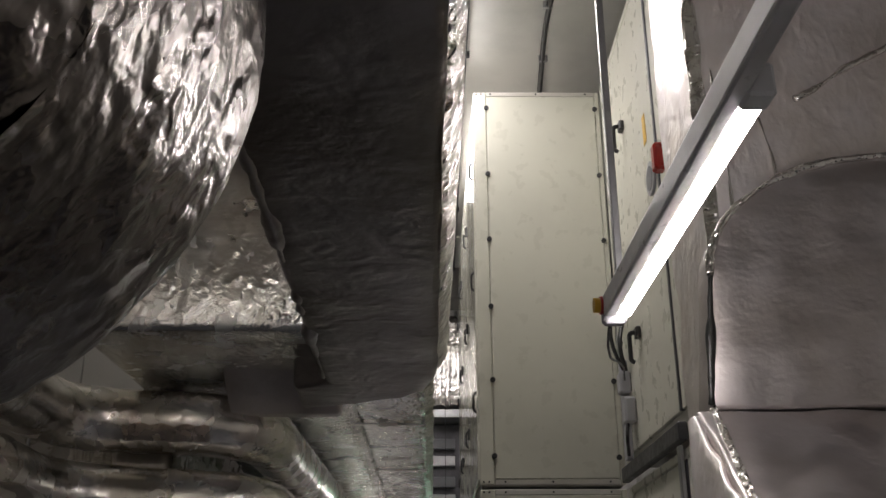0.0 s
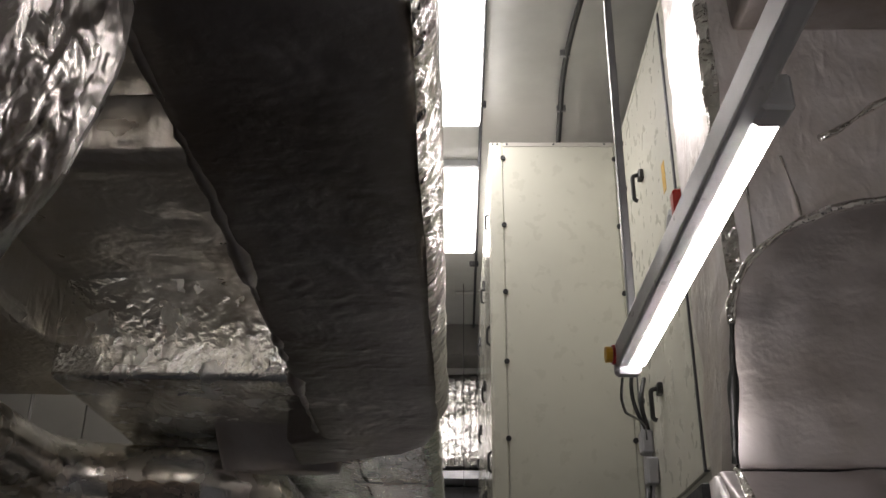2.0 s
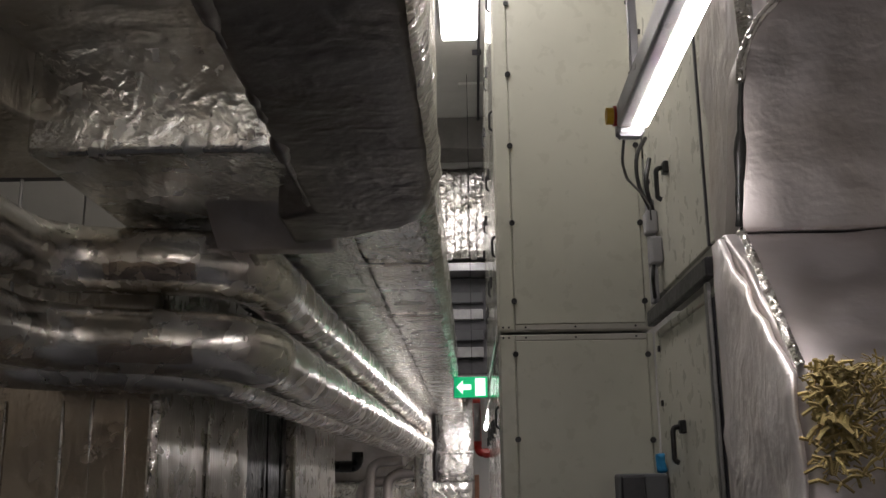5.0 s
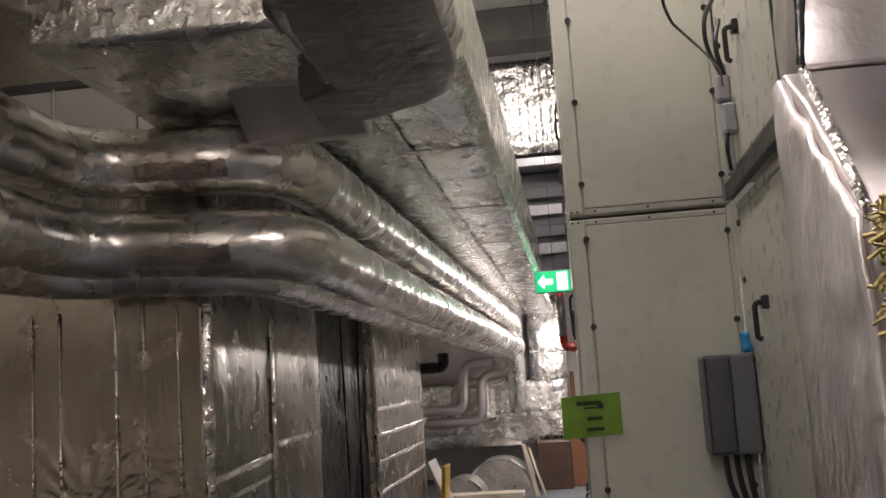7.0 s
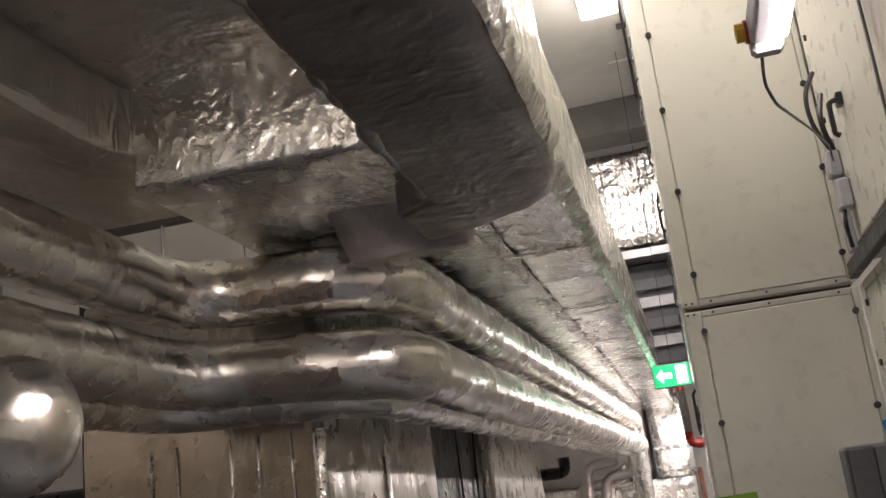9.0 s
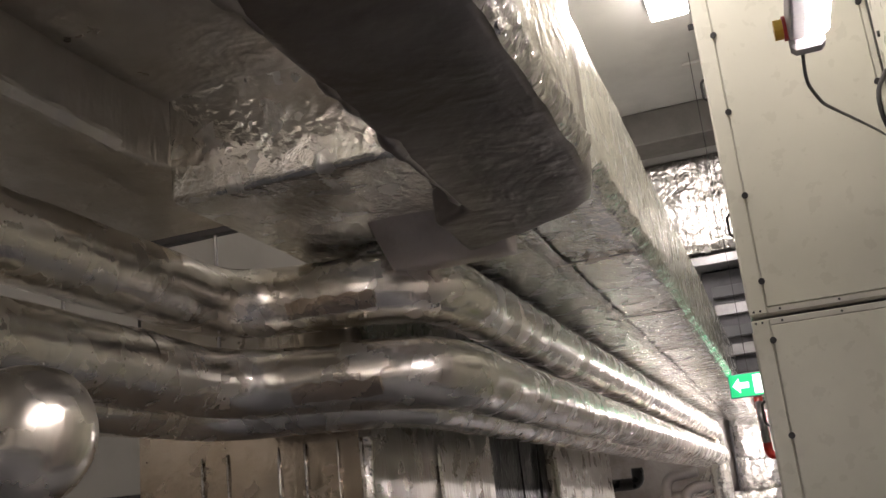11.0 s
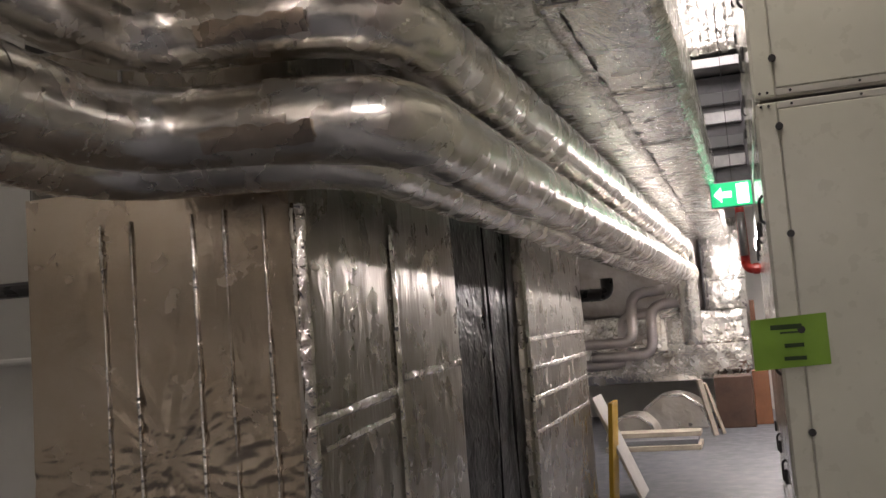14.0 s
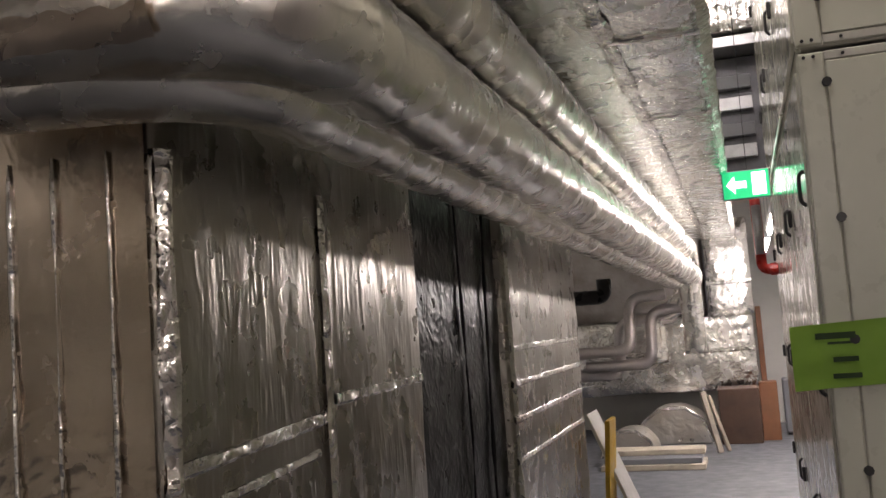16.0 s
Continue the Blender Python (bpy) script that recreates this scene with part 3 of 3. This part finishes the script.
for th, z, r in ((p1, 2.105, 0.112), (p2, 1.843, 0.112)):
    for y in (1.2, 2.0, 2.75):
        band(th, (-1.42, y, z + 0.01 + 0.008 * (3.28 - y)), (0, 1, 0), r)
p4 = pipe("capped_pipe", [(-4.0, 1.85, 1.575), (-0.945, 1.85, 1.572)], 0.12, "thick foil-wrapped pipe with a rounded capped end", FOIL_PIPE, step=0.03, amp=0.007, dome=True)
for x in (-1.5, -2.0):
    band(p4, (x, 1.85, 1.573), (1, 0, 0), 0.12)

rail = thing("support_rail", (-1.9, 3.5, 2.5), "steel channel rail carrying the pipe hangers", "rail")
part("channel", prism([(3.48, 2.465), (3.52, 2.465), (3.52, 2.505), (3.512, 2.505), (3.512, 2.473), (3.488, 2.473), (3.488, 2.505), (3.48, 2.505)], "x", -2.4, -1.46), DARK_STEEL, rail)
part("rod", tube([(-1.61, 3.5, 1.9), (-1.61, 3.5, 2.475)], 0.007, 8), STEEL, rail)
part("rod", tube([(-2.3, 3.5, 1.9), (-2.3, 3.5, 5.0)], 0.007, 8), STEEL, rail)
single("drain_pipe", tube([(-4.0, 4.6, 1.62), (-1.97, 4.6, 1.60)], 0.035, 12), RUBBER, "black drain pipe along the recess wall", "pipe")
single("conduit", tube(rounded([(-3.9, 4.97, 1.3), (-2.9, 4.97, 1.3), (-2.9, 4.97, 0.0)], 0.12), 0.02, 10), WHITE_WALL, "painted conduit on the recess wall", "conduit")

# brown reflection low on each pipe jog, painted as a ragged patch
for th, z in ((p1, 2.10), (p2, 1.832)):
    for x0, x1 in ((-1.16, -0.86),):
        sb = bmesh.new()
        rows = []
        for i in range(17):
            x = x0 + (x1 - x0) * i / 16
            wob = 9 * noise.noise(Vector((x * 14, z, 1)))
            rows.append([sb.verts.new((x, 3.28 - 0.1172 * math.cos(radians(a)), z - 0.022 * (x + 1.42) + 0.1172 * math.sin(radians(a)))) for a in (-40 + wob, -33, -26, -19, -12 + 2 * wob)])
        for q0, q1 in zip(rows, rows[1:]):
            for k in range(4):
                sb.faces.new((q0[k], q1[k], q1[k + 1], q0[k + 1]))
        bmesh.ops.recalc_face_normals(sb, faces=sb.faces[:])
        part("reflection_patch", sb, REFLECTION_BROWN, th, "brown reflection painted as a foil patch", smooth=True)

# ---- duct cluster on the east side ----
E = thing("elbow_duct", (1.3, 2.8, 0), "foil-clad duct elbow with torn insulation at its front", "duct")
arc = [(0.78 + 0.62 - 0.62 * math.cos(radians(a)), 2.44 + 0.42 * math.sin(radians(a))) for a in range(0, 95, 9)]
part("elbow_cheek", crumple(prism([(0.74, 2.02)] + arc + [(2.3, 2.87), (2.3, 2.02)], "y", 2.69, 2.84, 0.012, 2), 0.12, 0.005, 4, 13), FOIL_GREY, E, smooth=True)
part("shoulder", crumple(prism([(2.2, 1.60), (2.70, 2.015), (2.77, 2.015), (2.77, 0.0), (2.2, 0.0)], "x", 0.70, 2.3, 0.012, 2), 0.1, 0.008, 5, 14), FOIL_GREY, E, smooth=True)
part("tape", strip((0.70, 2.19, 1.60), (0.745, 2.69, 2.02), 0.026, (-0.7, -0.5, 0.5), seed=41, wave=0.006), TAPE, E)
part("rim_tape", tube([(x, 2.69, z) for x, z in arc] + [(2.3, 2.69, 2.87)], 0.014, 8, 0.03, 0.012), TAPE, E, "shiny wrinkled rim tape", smooth=True)
part("edge_tape", tube([(0.742, 2.69, 2.03), (0.782, 2.69, 2.45)], 0.010, 8, 0.03, 0.010), FOIL_BLACK, E, "dark wrinkled edge tape", smooth=True)
part("side_foil", crumple(prism([(2.215, 0.02), (2.765, 0.02), (2.765, 1.99), (2.695, 1.99), (2.215, 1.585)], "x", 0.684, 0.699), 0.05, 0.012, 8, 15), FOIL_RISER, E, smooth=True)
part("torn_foil", crumple(box(0.86, 1.9, 2.12, 2.19, 0.3, 1.50, 0.02, 2), 0.05, 0.03, 8, 16), FOIL, E, smooth=True)
wool = bmesh.new()
rng = random.Random(4)
for i in range(1100):
    x = 0.705 + 0.6 * rng.random() ** 1.4
    z = 1.585 - 0.17 * rng.random() ** 2 * (1.3 if x < 0.95 else 0.6) + (x - 0.75) * 0.10
    a = Vector((x, 2.15 + rng.uniform(-0.045, 0.02), z))
    b3 = a + Vector((rng.uniform(-0.045, 0.045), rng.uniform(-0.03, 0.01), rng.uniform(-0.035, 0.035)))
    tube([a, a.lerp(b3, 0.5) + Vector((0, -0.004, 0.006)), b3], rng.uniform(0.0015, 0.0045), 4, 0, 0.003, bm=wool)
part("insulation_tuft", wool, WOOL, E, "torn yellow mineral wool")

U = thing("riser_duct", (1.4, 3.2, 2.0), "shiny foil riser duct rising to the ceiling", "duct")
part("duct_body", crumple(box(0.86, 2.3, 2.85, 3.42, 0.0, 4.99, 0.02, 2), 0.07, 0.012, 6, 17), FOIL_RISER, U, smooth=True)
part("tape", strip((0.86, 2.86, 2.5), (0.86, 2.86, 4.8), 0.06, (-1, -1, 0), seed=51, wave=0.012), TAPE, U)
part("ridge_tape", tube([(1.20, 2.838, 3.165), (1.25, 2.838, 3.19), (1.40, 2.838, 3.29), (1.64, 2.838, 3.42), (2.2, 2.838, 3.6)], 0.012, 8, 0.03, 0.014), TAPE, U, "shiny wrinkled ridge tape", smooth=True)
for x0, z0, x1, z1, sd in ((1.10, 2.78, 1.06, 3.1, 53), (0.93, 2.6, 0.91, 3.3, 55)):
    part("fold", tube([(x0, 2.842, z0), ((x0 + x1) / 2 + 0.01, 2.838, (z0 + z1) / 2), (x1, 2.842, z1)], 0.006, 7, 0.03, 0.010), FOIL, U, "creased foil fold", smooth=True)
O = thing("overhead_duct", (1.5, 1.4, 3.4), "dark foil duct above the batten lamp", "duct")
part("duct_body", crumple(box(0.95, 2.4, -2.0, 2.86, 3.62, 4.1, 0.03, 2), 0.14, 0.008, 4, 18), FOIL_DARK, O, smooth=True)

part("tape", strip((0.95, -1.5, 3.615), (0.95, 2.65, 3.615), 0.05, (-0.4, 0, -1), seed=91, wave=0.012), FOIL_PIPE, O, "shiny corner tape")
part("tape", strip((0.97, 1.3, 3.615), (2.3, 1.4, 3.615), 0.05, (0, 0, -1), seed=92, wave=0.012), FOIL_DARK, O, "dark cross tape")
part("fold", tube([(-1.112, 5.55, 0.02), (-1.105, 5.6, 0.9), (-1.112, 5.55, 2.1)], 0.005, 7, 0.05, 0.006), FOIL_BLACK, c3, "crumpled black fold", smooth=True)
part("fold", tube([(-1.115, 5.95, 0.02), (-1.105, 5.9, 0.8), (-1.112, 6.0, 2.1)], 0.006, 7, 0.05, 0.008), FOIL_BLACK, c3, "crumpled black fold", smooth=True)

# ---- far end ----
X = thing("cross_duct", (0, 10.2, 3.6), "bright foil duct crossing under the ceiling beam", "duct")
part("duct_body", crumple(box(-0.9, 1.6, 10.0, 10.7, 3.62, 4.62, 0.02), 0.1, 0.014, 5, 19), FOIL, X, smooth=True)
for k in range(12):
    x = -0.35 + 0.075 * k
    part("fold", tube([(x, 9.99, 3.64), (x + 0.012 * math.sin(k * 2.3), 9.985, 4.1), (x - 0.01 * math.cos(k * 1.9), 9.99, 4.6)], 0.007, 6, 0.05, 0.010), FOIL, X, "upright foil crease", smooth=True)
part("bracket", box(-0.9, 1.6, 9.98, 10.7, 3.49, 3.58, 0.006), STEEL, X, "galvanised support angle")
K = thing("damper_box", (0.1, 10.4, 2.5), "dark damper box with steel blades", "damper")
part("frame", box(-0.3, 0.5, 10.3, 10.6, 2.45, 3.48, 0.01), DARK_STEEL, K)
for i, z in enumerate((2.62, 2.80, 3.02, 3.2)):
    part("blade", box(-0.22, 0.16, 10.22, 10.3, z, z + 0.11, 0.006, m=None), STEEL if i % 2 == 0 else GREY, K)

F = thing("far_duct", (-0.6, 13.7, 0.5), "foil-clad rectangular duct across the far end", "duct")
part("duct_body", crumple(box(-2.6, 0.02, 13.5, 14.3, 0.52, 1.36, 0.02), 0.12, 0.012, 5, 20), FOIL, F, smooth=True)
part("riser", crumple(box(-0.46, 0.04, 13.7, 14.3, 1.36, 2.5, 0.02), 0.12, 0.010, 5, 21), FOIL, F, smooth=True)
part("tape", strip((-1.5, 13.49, 0.97), (0.0, 13.49, 0.98), 0.05, (0, -1, 0), seed=61, wave=0.01), TAPE, F)
part("tape", strip((-0.46, 13.69, 1.75), (0.04, 13.69, 1.75), 0.05, (0, -1, 0), seed=62), TAPE, F)
# dark block added over the far wall in place of the shade there
part("shade_block", crumple(box(-3.2, -0.5, 13.95, 14.4, 1.37, 2.7, 0.02), 0.15, 0.010, 5, 23), FOIL_DARK, F, smooth=True)
part("corner_strip", box(-0.475, -0.465, 13.66, 13.69, 1.40, 2.2), DARK_STEEL, F)
for x, y, r in ((-0.92, 12.9, 0.41), (-1.30, 11.9, 0.27)):
    e = thing("duct_end", (x, y, 0), "arched foil-wrapped duct end standing on the floor", "duct", "arched duct ends")
    rim = [(x + r * math.cos(radians(a)), 0.002 + r * math.sin(radians(a))) for a in range(0, 181, 12)]
    part("duct_body", crumple(prism(rim, "y", y, y + 0.6, 0.01, 1), 0.1, 0.008, 5, x), FOIL_DULL, e)
    for k in range(5):
        a, b3 = rim[3 * k], rim[3 * k + 3]
        part("tape", strip((a[0], y - 0.004, a[1]), (b3[0], y - 0.004, b3[1]), 0.03, (0, -1, 0), seed=k + x), TAPE, e)

single("brown_cupboard", box(-0.42, 0.0, 12.75, 13.3, 0.0, 0.58, 0.008), BROWN, "dark brown low cupboard below the far duct", "cupboard")
single("plywood_box", box(0.005, 0.19, 13.0, 13.3, 0.0, 0.62, 0.006), ORANGE_BROWN, "orange-brown plywood box on the floor", "box")
single("plywood_sheet", box(0.05, 0.11, 13.9, 14.4, 0.0, 1.45, 0.004), ORANGE_BROWN, "upright orange-brown board at the far wall", "board")
pump = thing("grey_machine", (0.4, 13.5, 0), "small grey machine cabinet against the wall", "machine")
part("body", box(0.26, 0.6, 13.4, 13.8, 0.03, 0.62, 0.015), GREY, pump)
part("fan_grille", tube([(0.46, 13.4, 0.35), (0.46, 13.385, 0.35)], 0.1, 20), DARK_STEEL, pump)
for x in (0.3, 0.56):
    part("foot", box(x - 0.03, x + 0.03, 13.45, 13.75, 0, 0.03), BLACK, pump)


def leaning(name, x, y, w, h, t2, lean, turn, mat, label):
    b = box(-t2 / 2, t2 / 2, -w / 2, w / 2, 0, h, 0.003)
    b.transform(pose(x, y, 0.0, 0, lean, turn))
    lowest = min(v.co.z for v in b.verts)
    for v in b.verts:
        v.co.z -= lowest
    return single(name, b, mat, label, "board")


leaning("timber_board", -0.42, 12.1, 0.12, 0.62, 0.05, -12, 10, TIMBER, "pale timber offcut leaning on the cupboard")
leaning("timber_board", -0.34, 12.25, 0.12, 0.58, 0.03, -16, 10, TIMBER, "pale timber offcut leaning on the cupboard")
for i, (x0, x1, y, z) in enumerate(((-1.45, -0.52, 10.95, 0.0), (-1.42, -0.55, 11.0, 0.05), (-1.45, -0.53, 11.25, 0.1))):
    single("timber_plank", box(x0, x1, y, y + 0.5 - 0.1 * i, z, z + 0.048, 0.004), TIMBER if i != 1 else GREY, "flat plank in a low stack on the floor", "plank", "plank stack")
leaning("yellow_board", -0.99, 8.2, 0.3, 0.72, 0.03, 4, 0, YELLOW, "yellow edged board leaning on the casing")
leaning("white_panel", -0.80, 8.45, 0.42, 0.80, 0.02, -22, 0, WHITE_SHEET, "white sheet panel leaning on the casing")

black = thing("soil_pipe", (-1.4, 8.6, 1.6), "black plastic pipe elbow below the insulated pipes", "pipe")
part("pipe_run", tube(rounded([(-2.4, 8.5, 1.52), (-0.95, 8.5, 1.50), (-0.95, 8.5, 1.62)], 0.08), 0.05, 14), RUBBER, black, smooth=True)
for i, (x, z) in enumerate(((-1.25, 1.3), (-1.05, 1.15), (-1.4, 1.05))):
    pipe("insulated_pipe", [(x - 0.7, 12.4 + 0.1 * i, z - 0.25), (x, 12.4 + 0.1 * i, z - 0.25), (x + 0.02, 12.4 + 0.1 * i, z + 0.3), (x + 0.4, 12.4 + 0.1 * i, z + 0.33)], 0.06, "dull grey pipe bend at the far end", FOIL_GREY, 0.15, 0.06, 0.004, "far pipe bends")

red = thing("red_pipe", (0.08, 8.6, 1.6), "red and chrome pipe drop turning into the unit", "pipe")
part("drop", tube(rounded([(0.06, 8.6, 2.2), (0.07, 8.6, 1.60), (0.18, 8.6, 1.60)], 0.09), 0.034, 14), RED, red, smooth=True)
part("sleeve", tube([(0.063, 8.56, 2.02), (0.068, 8.56, 1.70)], 0.03, 14), STEEL, red, "bare steel sleeve", smooth=True)
part("union", tube([(0.12, 8.6, 1.60), (0.16, 8.6, 1.60)], 0.042, 10), RED, red)
part("riser", tube([(0.06, 8.6, 2.2), (0.3, 9.1, 2.3)], 0.02, 10), STEEL, red)

sign = thing("exit_sign", (0.02, 8.40, 2.05), "lit green exit sign with a white arrow", "sign")
part("housing", box(-0.13, 0.165, 8.40, 8.45, 2.05, 2.235, 0.006), LIGHT_GREY, sign)
part("face", box(-0.124, 0.159, 8.396, 8.40, 2.056, 2.229), SIGN_GREEN, sign)
arrow = bmesh.new()
vs = [arrow.verts.new((x, 8.392, z)) for x, z in ((-0.105, 2.143), (-0.05, 2.20), (-0.05, 2.165), (0.02, 2.165), (0.02, 2.121), (-0.05, 2.121), (-0.05, 2.086))]
arrow.faces.new(vs)
bmesh.ops.recalc_face_normals(arrow, faces=arrow.faces[:])
bmesh.ops.solidify(arrow, geom=arrow.faces[:], thickness=0.002)
part("arrow", arrow, SIGN_WHITE, sign, "white arrow")
part("door_symbol", box(0.055, 0.14, 8.391, 8.395, 2.07, 2.216), SIGN_WHITE, sign, "white door symbol")
part("cable", tube([(0.03, 8.43, 2.235), (0.03, 8.43, 5.0)], 0.003, 6), BLACK, sign)

# ---- small things ----
note = thing("paper_notice", (0.21, AY, 1.03), "bright green paper notice stuck on the casing", "notice")
nb = bmesh.new()
cols, rws = 14, 8
grid = [[nb.verts.new((0.065 + 0.292 * i / cols, AY - 0.012 - 0.006 * noise.noise(Vector((i * 0.35, j * 0.4, 1))) - (0.02 * (1 - i / 5) if i < 5 else 0), 1.035 + 0.205 * j / rws + 0.012 * i / cols)) for i in range(cols + 1)] for j in range(rws + 1)]
for j in range(rws):
    for i in range(cols):
        nb.faces.new((grid[j][i], grid[j][i + 1], grid[j + 1][i + 1], grid[j + 1][i]))
part("sheet", nb, GREEN_PAPER, note, smooth=True)
for x, z, w, h in ((0.20, 1.205, 0.12, 0.02), (0.21, 1.182, 0.07, 0.008), (0.225, 1.13, 0.075, 0.016), (0.225, 1.078, 0.085, 0.016)):
    part("text_line", box(x - w / 2, x + w / 2, AY - 0.0275, AY - 0.0255, z - h / 2, z + h / 2), INK, note)

iso = thing("junction_box", (0.86, 5.2, 0.92), "grey plastic junction box with trailing cables", "box")
part("body", box(0.745, 0.985, 5.10, 5.296, 0.93, 1.40, 0.015, 2), GREY, iso)
part("lid", box(0.75, 0.87, 5.088, 5.10, 0.94, 1.39, 0.008), DARK_STEEL, iso)
for i in range(3):
    part("cable", tube(rounded([(0.82 + 0.05 * i, 5.2, 0.94), (0.83 + 0.05 * i, 5.17, 0.75), (0.95, 5.1 - 0.03 * i, 0.55), (0.96, 5.1, 0.0)], 0.1), 0.014, 8), BLACK, iso)
cb = box(0.935, 0.985, 5.12, 5.16, 1.40, 1.50, 0.012, 2)
single("blue_cloth", crumple(cb, 0.02, 0.012, 14), BLUE, "bright blue rag lying on the junction box", "cloth")

wiring = thing("switch_cluster", (0.98, 5.0, 2.3), "grey switches and cables on the unit corner", "switch")
part("switch_box", box(0.93, 0.992, 4.98, 5.08, 2.60, 2.72, 0.01), LIGHT_GREY, wiring)
part("switch_box", box(0.93, 0.992, 4.90, 5.0, 2.42, 2.56, 0.01), LIGHT_GREY, wiring)
part("trunking", box(0.955, 0.992, 5.06, 5.12, 2.25, 2.8, 0.005), LIGHT_GREY, wiring)
part("cable", tube(rounded([(0.43, 2.56, 2.26), (0.425, 2.60, 2.19), (0.46, 2.75, 2.19), (0.70, 3.8, 2.45), (0.93, 4.85, 2.70), (0.96, 5.0, 2.66)], 0.3), 0.004, 8), BLACK, wiring)
part("cable", tube(rounded([(0.975, 5.1, 3.15), (0.90, 5.0, 3.02), (0.90, 5.0, 2.86), (0.97, 5.03, 2.72)], 0.12), 0.011, 8), BLACK, wiring)
part("cable", tube(rounded([(0.95, 4.95, 2.43), (0.93, 4.9, 2.34), (0.97, 5.08, 2.27)], 0.08), 0.010, 8), BLACK, wiring)
part("cable", tube(rounded([(0.97, 5.0, 3.0), (0.93, 4.95, 2.85), (0.97, 5.0, 2.72)], 0.1), 0.012, 8), BLACK, wiring)

c = thing("ceiling_conduit", (0.12, 6, 5), "thin steel conduit clipped along the ceiling", "conduit")
part("pipe_run", tube([(0.11, -2, 4.965), (0.14, 9.5, 4.965)], 0.012, 8), DARK_STEEL, c)
for y in (3.2, 5.35, 7.9):
    part("clip", box(0.08, 0.16, y, y + 0.02, 4.95, 4.998, 0.003), DARK_STEEL, c)
c = thing("ceiling_cable", (0.66, 5, 5), "black flexible conduit sagging under the ceiling", "cable")
part("cable", tube(rounded([(0.70, 6.2, 4.97), (0.66, 5.6, 4.965), (0.62, 4.9, 4.965), (0.66, 4.2, 4.965), (0.8, 3.2, 4.965)], 0.4), 0.018, 8), BLACK, c)
for p in ((0.655, 5.4), (0.62, 4.8)):
    part("clip", box(p[0] - 0.03, p[0] + 0.03, p[1], p[1] + 0.02, 4.95, 4.998, 0.003), STEEL, c)
single("ceiling_trunking", box(-0.05, 0.3, 8.6, 8.66, 4.97, 4.998, 0.006), WHITE_WALL, "painted trunking on the ceiling", "trunking")
